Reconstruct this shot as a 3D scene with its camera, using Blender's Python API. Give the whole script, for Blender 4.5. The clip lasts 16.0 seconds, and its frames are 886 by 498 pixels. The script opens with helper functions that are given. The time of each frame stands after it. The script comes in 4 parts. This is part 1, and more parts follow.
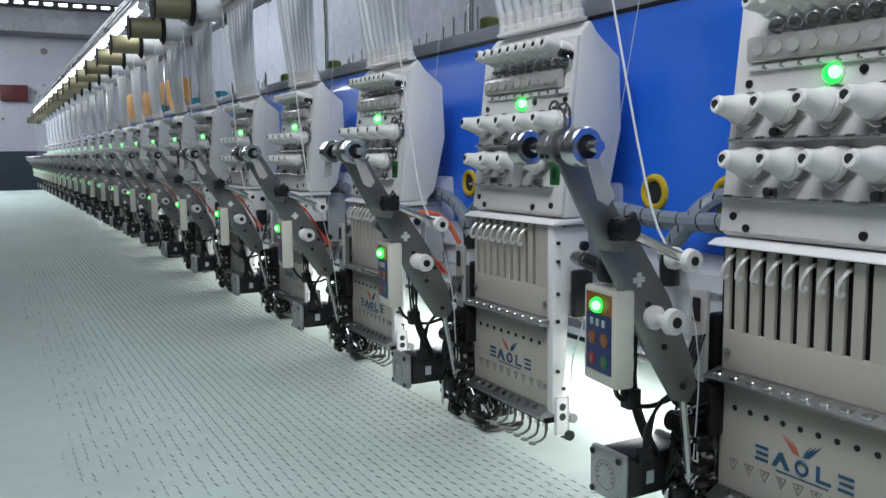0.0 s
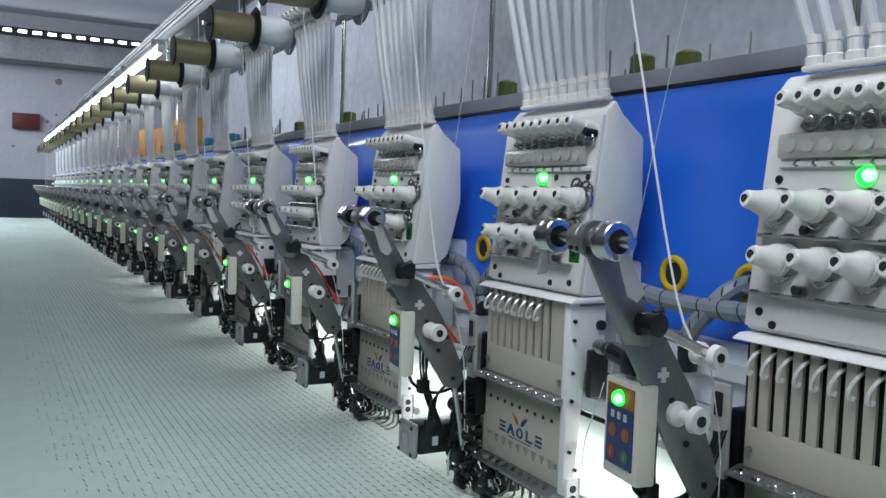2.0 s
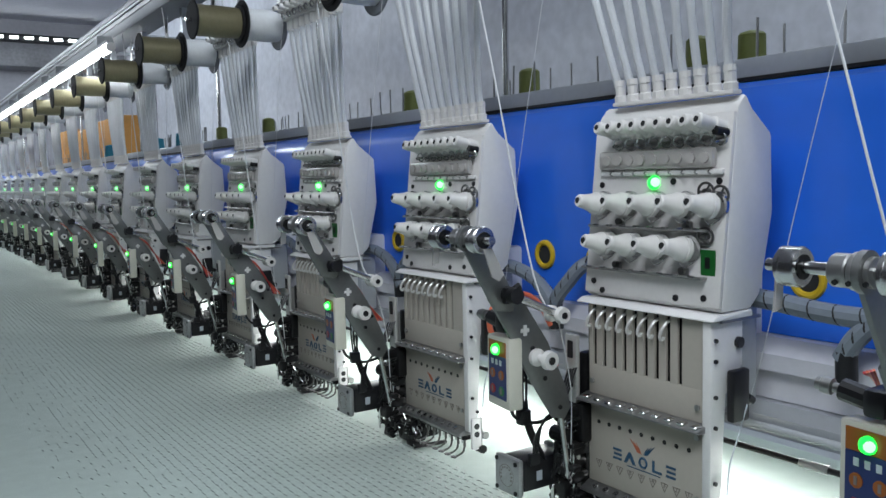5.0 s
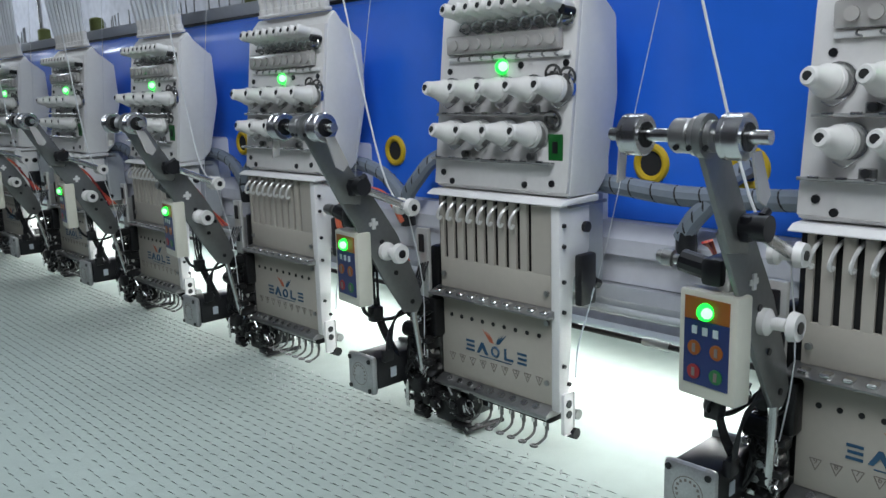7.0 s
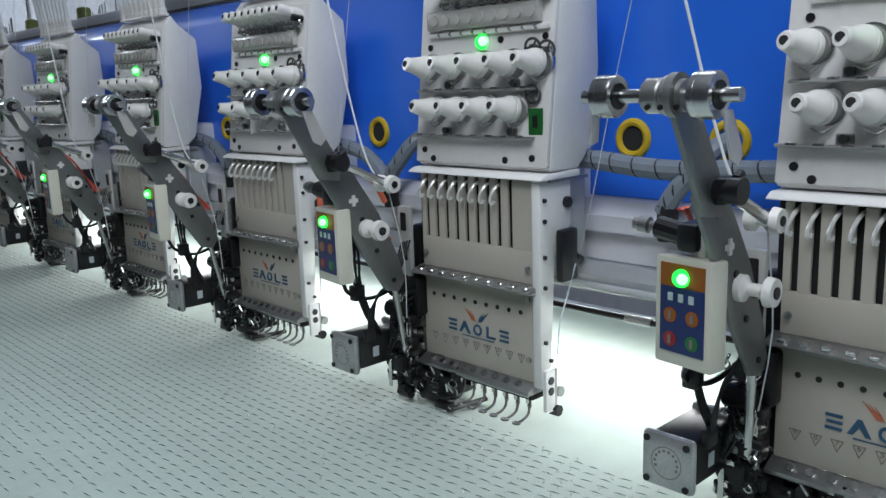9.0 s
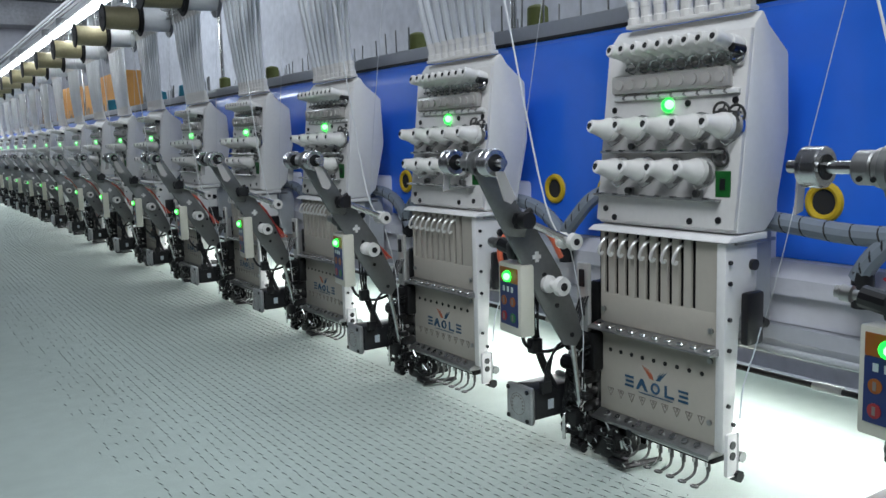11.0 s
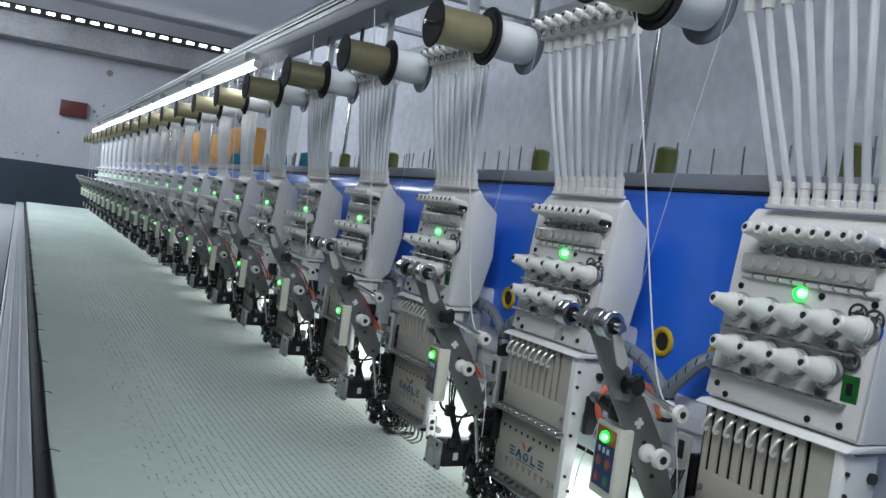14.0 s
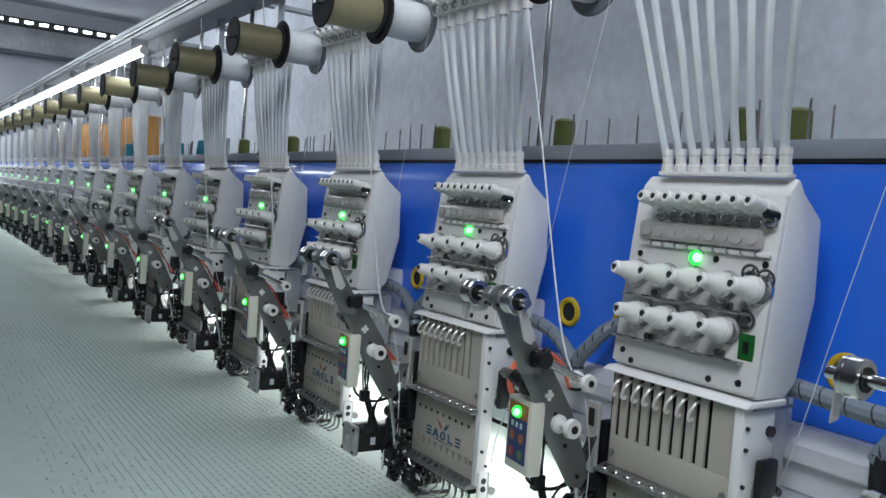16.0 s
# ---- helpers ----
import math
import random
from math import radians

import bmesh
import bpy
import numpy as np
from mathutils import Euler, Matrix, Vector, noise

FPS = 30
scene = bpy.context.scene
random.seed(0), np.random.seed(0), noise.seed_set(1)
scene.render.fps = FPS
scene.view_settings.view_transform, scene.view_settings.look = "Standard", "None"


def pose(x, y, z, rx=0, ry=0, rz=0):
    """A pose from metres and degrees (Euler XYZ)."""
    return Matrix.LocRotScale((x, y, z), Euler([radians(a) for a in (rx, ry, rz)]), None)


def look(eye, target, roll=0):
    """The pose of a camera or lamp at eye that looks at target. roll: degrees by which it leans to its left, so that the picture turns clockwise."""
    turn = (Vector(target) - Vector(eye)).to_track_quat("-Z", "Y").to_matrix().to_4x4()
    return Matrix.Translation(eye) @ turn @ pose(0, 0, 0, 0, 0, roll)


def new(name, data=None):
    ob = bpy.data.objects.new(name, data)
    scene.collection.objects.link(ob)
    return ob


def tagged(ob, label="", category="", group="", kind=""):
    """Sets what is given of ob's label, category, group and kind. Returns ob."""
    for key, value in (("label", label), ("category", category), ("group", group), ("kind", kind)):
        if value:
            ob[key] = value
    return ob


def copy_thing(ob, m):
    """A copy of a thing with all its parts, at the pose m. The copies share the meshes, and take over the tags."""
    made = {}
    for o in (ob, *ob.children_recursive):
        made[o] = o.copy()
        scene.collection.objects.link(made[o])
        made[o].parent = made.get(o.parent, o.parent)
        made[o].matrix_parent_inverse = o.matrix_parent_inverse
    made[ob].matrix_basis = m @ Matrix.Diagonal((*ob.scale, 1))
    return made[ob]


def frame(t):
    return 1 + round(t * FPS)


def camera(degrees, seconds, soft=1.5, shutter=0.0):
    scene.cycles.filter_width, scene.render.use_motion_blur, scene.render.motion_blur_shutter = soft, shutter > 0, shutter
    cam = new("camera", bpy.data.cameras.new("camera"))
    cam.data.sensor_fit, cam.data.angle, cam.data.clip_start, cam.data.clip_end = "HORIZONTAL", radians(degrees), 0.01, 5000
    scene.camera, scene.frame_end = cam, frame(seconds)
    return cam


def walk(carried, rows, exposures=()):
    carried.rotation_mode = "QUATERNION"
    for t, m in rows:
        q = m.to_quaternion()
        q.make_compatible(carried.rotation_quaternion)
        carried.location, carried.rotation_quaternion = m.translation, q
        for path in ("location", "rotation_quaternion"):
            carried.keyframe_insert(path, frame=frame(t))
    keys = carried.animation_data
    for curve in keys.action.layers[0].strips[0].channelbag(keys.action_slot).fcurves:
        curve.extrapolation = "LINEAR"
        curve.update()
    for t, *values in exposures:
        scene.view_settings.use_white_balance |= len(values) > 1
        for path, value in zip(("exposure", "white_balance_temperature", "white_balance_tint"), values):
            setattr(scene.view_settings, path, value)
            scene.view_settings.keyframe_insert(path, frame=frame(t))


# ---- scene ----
cam = camera(56.2, 16.0)
PATH = [
    (0, (0.044, -0.399, 1.137), (0.995, 1.345, 0.907), -0.7),
    (0.5, (0.043, -0.39, 1.16), (0.994, 1.358, 0.963), 1.0),
    (1, (0.042, -0.385, 1.165), (0.993, 1.367, 1.005), 1.6),
    (1.5, (0.04, -0.383, 1.166), (0.993, 1.371, 1.036), 1.8),
    (2, (0.034, -0.38, 1.165), (0.988, 1.374, 1.042), 2.0),
    (2.5, (0.023, -0.367, 1.166), (0.99, 1.38, 1.054), 2.8),
    (3, (-0.008, -0.3, 1.175), (1.1, 1.36, 1.043), 3.3),
    (3.5, (-0.053, -0.234, 1.188), (1.129, 1.374, 1.055), 2.2),
    (3.7, (-0.073, -0.214, 1.205), (1.084, 1.412, 1.079), 1.0),
    (5.8, (-0.076, -0.186, 1.184), (1.053, 1.447, 0.948), -1.9),
    (6, (-0.066, -0.183, 1.174), (1.129, 1.394, 0.88), -1.8),
    (6.5, (-0.043, -0.175, 1.172), (1.273, 1.282, 0.789), -2.0),
    (7, (-0.045, -0.174, 1.171), (1.301, 1.256, 0.793), -1.7),
    (7.5, (-0.045, -0.176, 1.164), (1.305, 1.249, 0.783), -1.7),
    (8, (-0.037, -0.181, 1.153), (1.319, 1.238, 0.767), -1.8),
    (8.2, (-0.031, -0.182, 1.15), (1.327, 1.233, 0.757), -1.9),
    (10.3, (-0.056, -0.183, 1.158), (1.198, 1.344, 0.849), -1.8),
    (10.5, (-0.065, -0.185, 1.161), (1.127, 1.394, 0.865), -1.9),
    (11, (-0.079, -0.183, 1.164), (1.012, 1.472, 0.901), -1.7),
    (11.5, (-0.085, -0.175, 1.168), (0.947, 1.52, 0.923), -1.6),
    (12, (-0.094, -0.176, 1.172), (0.91, 1.538, 0.938), -1.3),
    (12.5, (-0.094, -0.176, 1.168), (0.883, 1.556, 0.949), -0.5),
    (13, (-0.099, -0.172, 1.203), (0.875, 1.566, 1.024), 3.7),
    (13.5, (-0.108, -0.162, 1.213), (0.84, 1.596, 1.099), 7.1),
    (14, (-0.104, -0.161, 1.22), (0.813, 1.614, 1.142), 7.6),
    (14.5, (-0.104, -0.16, 1.218), (0.805, 1.62, 1.153), 7.6),
    (15, (-0.092, -0.164, 1.217), (0.822, 1.614, 1.149), 7.3),
    (15.5, (-0.094, -0.165, 1.215), (0.858, 1.593, 1.147), 6.7),
    (16, (-0.091, -0.156, 1.226), (1.013, 1.509, 1.117), 4.4),
]
walk(cam, [(t, look(eye, target, roll)) for t, eye, target, roll in PATH])

# ---- world and light ----
world = bpy.data.worlds.new("world")
world.use_nodes = True
scene.world = world
world.node_tree.nodes["Background"].inputs[0].default_value = (0.62, 0.74, 1.0, 1)
world.node_tree.nodes["Background"].inputs[1].default_value = 0.25


def area_lamp(name, place, target, sx, sy, watts, colour):
    d = bpy.data.lights.new(name, "AREA")
    d.shape, d.size, d.size_y, d.energy, d.color = "RECTANGLE", sx, sy, watts, colour
    ob = new(name, d)
    ob.matrix_world = look(place, target)
    return ob


# added fill lamp over the aisle, to lift the far heads and end wall
area_lamp("ceiling_light_aisle", (-1.4, 8.1, 2.8), (0.4, 8.1, 1.0), 3.4, 0.5, 108, (0.82, 0.915, 1.0))
# unseen overhead light on the near heads, hung low so it falls off sooner
area_lamp("ceiling_light_near", (-0.2, -0.2, 2.35), (0.5, 0.4, 1.0), 1.1, 0.8, 23, (0.86, 0.93, 1.0))
# two added fill lamps, no fitting known, to brighten rear wall and tubes
area_lamp("ceiling_light_back", (1.75, 0.6, 3.1), (1.75, 0.601, 0), 0.4, 2.6, 30, (0.78, 0.89, 1.0))
area_lamp("ceiling_light_back_far", (1.75, 6.6, 3.1), (1.75, 6.601, 0), 0.4, 5.0, 30, (0.78, 0.89, 1.0))
area_lamp("work_light", (0.80, 4.3, 0.93), (0.56, 4.3, 0.55), 10.0, 0.06, 46, (0.98, 1.0, 1.0))


# ---- materials ----
def material(name, colour, rough=0.5, metal=0.0, vary=0.12, scale=40.0, bump=0.0, bump_scale=300.0, coat=0.0, spread=None, trans=0.0, emit=None, power=0.0, piece=0.0):
    """A principled surface with two scales of variation; piece: how far alike pieces differ."""
    m = bpy.data.materials.new(name)
    m.use_nodes = True
    nt = m.node_tree
    b = nt.nodes["Principled BSDF"]
    b.inputs["Roughness"].default_value, b.inputs["Metallic"].default_value = rough, metal
    b.inputs["Coat Weight"].default_value, b.inputs["Transmission Weight"].default_value = coat, trans
    co = nt.nodes.new("ShaderNodeTexCoord")
    big, fine = nt.nodes.new("ShaderNodeTexNoise"), nt.nodes.new("ShaderNodeTexNoise")
    big.inputs["Scale"].default_value, fine.inputs["Scale"].default_value = scale * 0.2, scale * 4
    big.inputs["Detail"].default_value = 5
    mix = nt.nodes.new("ShaderNodeMath")
    mix.operation = "MULTIPLY_ADD"
    mix.inputs[1].default_value = 0.4
    for n in (big, fine):
        nt.links.new(co.outputs["Object"], n.inputs["Vector"])
    nt.links.new(fine.outputs[0], mix.inputs[0])
    nt.links.new(big.outputs[0], mix.inputs[2])
    ramp = nt.nodes.new("ShaderNodeValToRGB")
    lo = [c * (1 - vary) for c in colour]
    hi = [min(1, c * (1 + vary * 0.6)) for c in colour]
    ramp.color_ramp.elements[0].position, ramp.color_ramp.elements[1].position = 0.45, 0.95
    ramp.color_ramp.elements[0].color, ramp.color_ramp.elements[1].color = (*lo, 1), (*hi, 1)
    nt.links.new(mix.outputs[0], ramp.inputs[0])
    last = ramp.outputs[0]
    if piece:
        info = nt.nodes.new("ShaderNodeObjectInfo")
        hsv = nt.nodes.new("ShaderNodeHueSaturation")
        mr = nt.nodes.new("ShaderNodeMapRange")
        mr.inputs[3].default_value, mr.inputs[4].default_value = 1 - piece, 1 + piece
        nt.links.new(info.outputs["Random"], mr.inputs[0])
        nt.links.new(mr.outputs[0], hsv.inputs["Value"])
        nt.links.new(last, hsv.inputs["Color"])
        last = hsv.outputs[0]
    nt.links.new(last, b.inputs["Base Color"])
    rr = nt.nodes.new("ShaderNodeMapRange")
    rr.inputs[3].default_value, rr.inputs[4].default_value = max(0.02, rough - 0.08), min(1, rough + 0.1)
    nt.links.new(big.outputs[0], rr.inputs[0])
    nt.links.new(rr.outputs[0], b.inputs["Roughness"])
    if bump:
        n3, bp = nt.nodes.new("ShaderNodeTexNoise"), nt.nodes.new("ShaderNodeBump")
        n3.inputs["Scale"].default_value = bump_scale
        bp.inputs["Strength"].default_value, bp.inputs["Distance"].default_value = bump, 0.002
        nt.links.new(co.outputs["Object"], n3.inputs["Vector"])
        nt.links.new(n3.outputs[0], bp.inputs["Height"])
        nt.links.new(bp.outputs[0], b.inputs["Normal"])
    if emit:
        b.inputs["Emission Color"].default_value, b.inputs["Emission Strength"].default_value = (*emit, 1), power
    return m


WHITE = material("white_cover_paint", (0.78, 0.77, 0.76), 0.42, vary=0.06, bump=0.05)
IVORY = material("ivory_panel_paint", (0.45, 0.415, 0.36), 0.40, vary=0.06, bump=0.04)
FACE = material("head_front_paint", (0.72, 0.70, 0.685), 0.42, vary=0.08, bump=0.05)
KNOB = material("white_plastic", (0.80, 0.78, 0.755), 0.35, vary=0.08, coat=0.2)
CREAM = material("cream_plastic", (0.70, 0.68, 0.58), 0.4, vary=0.06)
CHROME = material("chrome", (0.66, 0.66, 0.66), 0.24, 1.0, vary=0.15)
STEEL = material("brushed_steel", (0.36, 0.36, 0.355), 0.36, 0.9, vary=0.2, scale=60, bump=0.06)
LEVER = material("polished_lever", (0.72, 0.71, 0.69), 0.3, 0.35, vary=0.15)
FOOT = material("worn_foot_steel", (0.17, 0.17, 0.168), 0.3, 0.9, vary=0.2)
ARM = material("arm_plate_steel", (0.23, 0.235, 0.235), 0.42, 0.75, vary=0.15, scale=50, bump=0.05)
DARK = material("dark_oiled_metal", (0.022, 0.022, 0.023), 0.3, 0.5, vary=0.5, scale=80, bump=0.15)
BLACK = material("black_plastic", (0.010, 0.010, 0.012), 0.38, vary=0.3)
MATT = material("matt_black_flange", (0.012, 0.012, 0.014), 0.75, vary=0.3)
# near-black that paints the shade inside slots, holes and gaps
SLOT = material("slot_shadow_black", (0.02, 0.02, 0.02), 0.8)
BLUE = material("blue_gloss_paint", (0.022, 0.16, 0.78), 0.34, vary=0.10, scale=8, coat=0.3)
ALU = material("anodised_aluminium", (0.50, 0.52, 0.55), 0.42, 0.55, vary=0.1, scale=30)
RAIL = material("pale_lacquered_rail", (0.66, 0.66, 0.72), 0.4, 0.1, vary=0.1, scale=20)
FLANGE = material("blue_grey_flange", (0.16, 0.17, 0.20), 0.6, vary=0.2)
GREY = material("grey_paint", (0.42, 0.44, 0.46), 0.5, vary=0.1)
YELLOW = material("yellow_rubber", (0.62, 0.42, 0.015), 0.5, vary=0.15)
HOSE = material("grey_spiral_hose", (0.20, 0.23, 0.27), 0.45, vary=0.15)
ORANGE = material("orange_hose", (0.75, 0.16, 0.08), 0.35, vary=0.1)
RED = material("red_wire", (0.55, 0.05, 0.06), 0.45)
STICKER = material("green_sticker", (0.008, 0.12, 0.02), 0.4, vary=0.2)
LABELBLUE = material("panel_blue_print", (0.014, 0.032, 0.14), 0.35)
LABELORANGE = material("panel_orange_print", (0.33, 0.095, 0.012), 0.35)
BTNRED = material("red_button", (0.32, 0.025, 0.03), 0.4)
BTNGREEN = material("green_button", (0.02, 0.17, 0.05), 0.4)
LOGOBLUE = material("logo_blue_ink", (0.018, 0.075, 0.15), 0.4)
LOGORED = material("logo_red_ink", (0.45, 0.12, 0.06), 0.4)
INK = material("grey_ink", (0.22, 0.19, 0.17), 0.5)
INKWHITE = material("pale_ink", (0.55, 0.6, 0.65), 0.5)
LED = material("green_led", (0.0, 0.3, 0.03), 0.3, emit=(0.01, 1.0, 0.06), power=2.4)
LEDCORE = material("green_led_core", (0.2, 0.5, 0.25), 0.3, emit=(0.42, 1.0, 0.50), power=1.6)
TUBELIGHT = material("lit_light_tube", (0.9, 0.9, 0.9), 0.5, emit=(0.9, 1.0, 1.0), power=7.0)
RACKLIGHT = material("lit_rack_tube", (0.9, 0.9, 0.9), 0.5, emit=(0.92, 0.98, 1.0), power=15.0)
MOTORCAP = material("cast_motor_cap", (0.50, 0.51, 0.51), 0.36, 0.7, vary=0.3, scale=160, bump=0.1)
PLATE = material("nickel_mounting_plate", (0.60, 0.60, 0.575), 0.38, 0.6, vary=0.15, scale=60)
TUBE = material("milky_thread_tube", (0.74, 0.76, 0.78), 0.34, vary=0.08, scale=120, trans=0.3, piece=0.06)
ACRYLIC = material("clear_acrylic", (0.86, 0.83, 0.80), 0.22, vary=0.06, trans=0.55)
GOLD = material("gold_thread", (0.30, 0.27, 0.16), 0.35, 0.3, vary=0.2, bump=0.3, bump_scale=900, piece=0.3)
CORD = material("white_thread", (0.72, 0.73, 0.74), 0.6, vary=0.1, bump=0.3, bump_scale=900)
OLIVE = material("olive_thread_cone", (0.13, 0.15, 0.035), 0.6, vary=0.25, bump=0.4, bump_scale=700, piece=0.2)
TEAL = material("teal_thread_cone", (0.02, 0.22, 0.32), 0.6, vary=0.25, bump=0.4, bump_scale=700)
RACK = material("dull_rack_aluminium", (0.26, 0.27, 0.29), 0.45, 0.4, vary=0.15)
WALL = material("grey_plaster", (0.48, 0.48, 0.515), 0.8, vary=0.18, scale=6, bump=0.25, bump_scale=60)
WALLBACK = material("grey_rear_plaster", (0.54, 0.55, 0.59), 0.8, vary=0.35, scale=4, bump=0.2, bump_scale=60)
DADO = material("dark_teal_dado_paint", (0.022, 0.04, 0.06), 0.5, vary=0.25, scale=8)
CEIL = material("ceiling_plaster", (0.70, 0.70, 0.78), 0.85, vary=0.12, scale=5, bump=0.2, bump_scale=40)
BEAMDARK = material("beam_plaster", (0.34, 0.34, 0.355), 0.8, vary=0.4, scale=8)
# for walls out of view; kept dark so they bounce little light
PLAIN = material("dark_unseen_wall", (0.20, 0.20, 0.21), 0.8, vary=0.15, scale=6)
FLOOR = material("grey_floor_tile", (0.14, 0.135, 0.13), 0.5, vary=0.2, scale=10)
REDBOX = material("dark_red_box_paint", (0.10, 0.012, 0.012), 0.5, vary=0.2)
CRATE = material("blue_crate_plastic", (0.03, 0.04, 0.22), 0.4, vary=0.15)
AMBER = material("amber_carton_board", (0.72, 0.36, 0.10), 0.7, vary=0.2, scale=10)


def cloth_material():
    """Pale mint cloth, with a woven relief."""
    m = material("mint_cloth", (0.45, 0.525, 0.485), 0.85, vary=0.13, scale=9, bump=0.35, bump_scale=1400)
    return m


CLOTH = cloth_material()
STITCH = material("dark_stitch", (0.24, 0.28, 0.25), 0.7, vary=0.3)
SEQUIN = material("white_glint_thread", (0.82, 0.84, 0.82), 0.25, vary=0.1, coat=0.4)


# ---- mesh helpers ----
def box(bm, x0, x1, y0, y1, z0, z1, bevel=0.0, seg=2):
    m = Matrix.LocRotScale(((x0 + x1) / 2, (y0 + y1) / 2, (z0 + z1) / 2), None, (x1 - x0, y1 - y0, z1 - z0))
    r = bmesh.ops.create_cube(bm, size=1, matrix=m)
    if bevel:
        es = list({e for v in r["verts"] for e in v.link_edges})
        bmesh.ops.bevel(bm, geom=es, offset=bevel, segments=seg, affect="EDGES", profile=0.5)
    return bm


def rod(bm, a, b, r0, r1=None, seg=14, caps=True):
    a, b = Vector(a), Vector(b)
    turn = (b - a).to_track_quat("Z", "Y").to_matrix().to_4x4()
    bmesh.ops.create_cone(bm, cap_ends=caps, segments=seg, radius1=r0, radius2=r0 if r1 is None else r1, depth=(b - a).length,
                          matrix=Matrix.Translation((a + b) / 2) @ turn)
    return bm


def turned(bm, a, b, profile, seg=16):
    """A turned body from a towards b; profile: (share of the length, radius)."""
    a, b = Vector(a), Vector(b)
    q = (b - a).to_track_quat("Z", "Y")
    rings = []
    for s, r in profile:
        c = a.lerp(b, s)
        rings.append([bm.verts.new(c + q @ Vector((r * math.cos(6.28318 * i / seg), r * math.sin(6.28318 * i / seg), 0))) for i in range(seg)])
    for p, n in zip(rings, rings[1:]):
        for i in range(seg):
            bm.faces.new((p[i], p[(i + 1) % seg], n[(i + 1) % seg], n[i]))
    bm.faces.new(rings[0][::-1])
    bm.faces.new(rings[-1])
    return bm


def smooth_path(pts, steps=8):
    pts = [Vector(p) for p in pts]
    if len(pts) < 3:
        return pts
    ext = [pts[0] * 2 - pts[1]] + pts + [pts[-1] * 2 - pts[-2]]
    out = []
    for p0, p1, p2, p3 in zip(ext, ext[1:], ext[2:], ext[3:]):
        for i in range(steps):
            t = i / steps
            out.append(0.5 * ((2 * p1) + (p2 - p0) * t + (2 * p0 - 5 * p1 + 4 * p2 - p3) * t * t + (3 * p1 - p0 - 3 * p2 + p3) * t ** 3))
    return out + [pts[-1]]


def pipe(bm, pts, r, seg=8, steps=8, ribs=0.0):
    path = smooth_path(pts, steps)
    rings, side = [], None
    for i, c in enumerate(path):
        d = (path[min(i + 1, len(path) - 1)] - path[max(i - 1, 0)]).normalized()
        if side is None:
            side = d.orthogonal().normalized()
        side = (side - d * side.dot(d)).normalized()
        up = d.cross(side)
        rr = r * (1 - ribs * (i % 2))
        rings.append([bm.verts.new(c + rr * (side * math.cos(6.28318 * k / seg) + up * math.sin(6.28318 * k / seg))) for k in range(seg)])
    for p, n in zip(rings, rings[1:]):
        for k in range(seg):
            bm.faces.new((p[k], p[(k + 1) % seg], n[(k + 1) % seg], n[k]))
    bm.faces.new(rings[0][::-1])
    bm.faces.new(rings[-1])
    return bm


def prism(bm, outline, y0, y1, bevel=0.0, taper=0.0):
    """An outline in x and z, drawn out from y0 to y1."""
    a = [bm.verts.new((x, y0, z)) for x, z in outline]
    b = [bm.verts.new((x, y1, z)) for x, z in outline]
    n = len(a)
    made = [bm.faces.new(a), bm.faces.new(b[::-1])] + [bm.faces.new((a[i], b[i], b[(i + 1) % n], a[(i + 1) % n])) for i in range(n)]
    bmesh.ops.recalc_face_normals(bm, faces=made)
    if bevel:
        es = list({e for f in made for e in f.edges})
        bmesh.ops.bevel(bm, geom=es, offset=bevel, segments=2, affect="EDGES", profile=0.5)
    return bm


def ring(bm, centre, axis, r, thick, seg=20, inner=8):
    q = Vector(axis).to_track_quat("Z", "Y")
    loops = []
    for i in range(seg):
        a = 6.28318 * i / seg
        loop = []
        for j in range(inner):
            b = 6.28318 * j / inner
            rr = r + thick * math.cos(b)
            loop.append(bm.verts.new(Vector(centre) + q @ Vector((rr * math.cos(a), rr * math.sin(a), thick * math.sin(b)))))
        loops.append(loop)
    for i in range(seg):
        p, n = loops[i], loops[(i + 1) % seg]
        for j in range(inner):
            bm.faces.new((p[j], n[j], n[(j + 1) % inner], p[(j + 1) % inner]))
    return bm


def ball(bm, c, r):
    bmesh.ops.create_uvsphere(bm, u_segments=14, v_segments=8, radius=r, matrix=Matrix.Translation(c))
    return bm


def made_of(fn, *args, **kw):
    bm = bmesh.new()
    fn(bm, *args, **kw)
    return bm


BASE = {}


def mesh_of(name, bm, mat, base=(0, 0, 0), smooth=True):
    me = bpy.data.meshes.new(name)
    bmesh.ops.translate(bm, verts=bm.verts[:], vec=-Vector(base))
    if smooth:
        for f in bm.faces:
            f.smooth = True
        for e in bm.edges:
            if len(e.link_faces) == 2 and e.calc_face_angle(0) > 0.45:
                e.smooth = False
    bm.to_mesh(me)
    bm.free()
    me.materials.append(mat)
    return me


def part(name, bm, mat, parent, label=""):
    base = BASE[parent.name]
    ob = new(name, mesh_of(name, bm, mat, base))
    ob.parent = parent
    BASE[ob.name] = base
    return tagged(ob, label)


def thing(name, place, label, category, group="", kind=""):
    ob = new(name)
    ob.location = place
    ob.empty_display_size = 0.05
    BASE[ob.name] = Vector(place)
    return tagged(ob, label, category, group, kind)


def solid(name, bm, mat, label, category, group="", kind="", base=None):
    base = Vector(base) if base else Vector((0, 0, 0))
    ob = new(name, mesh_of(name, bm, mat, base))
    ob.location = base
    BASE[ob.name] = base
    return tagged(ob, label, category, group, kind)


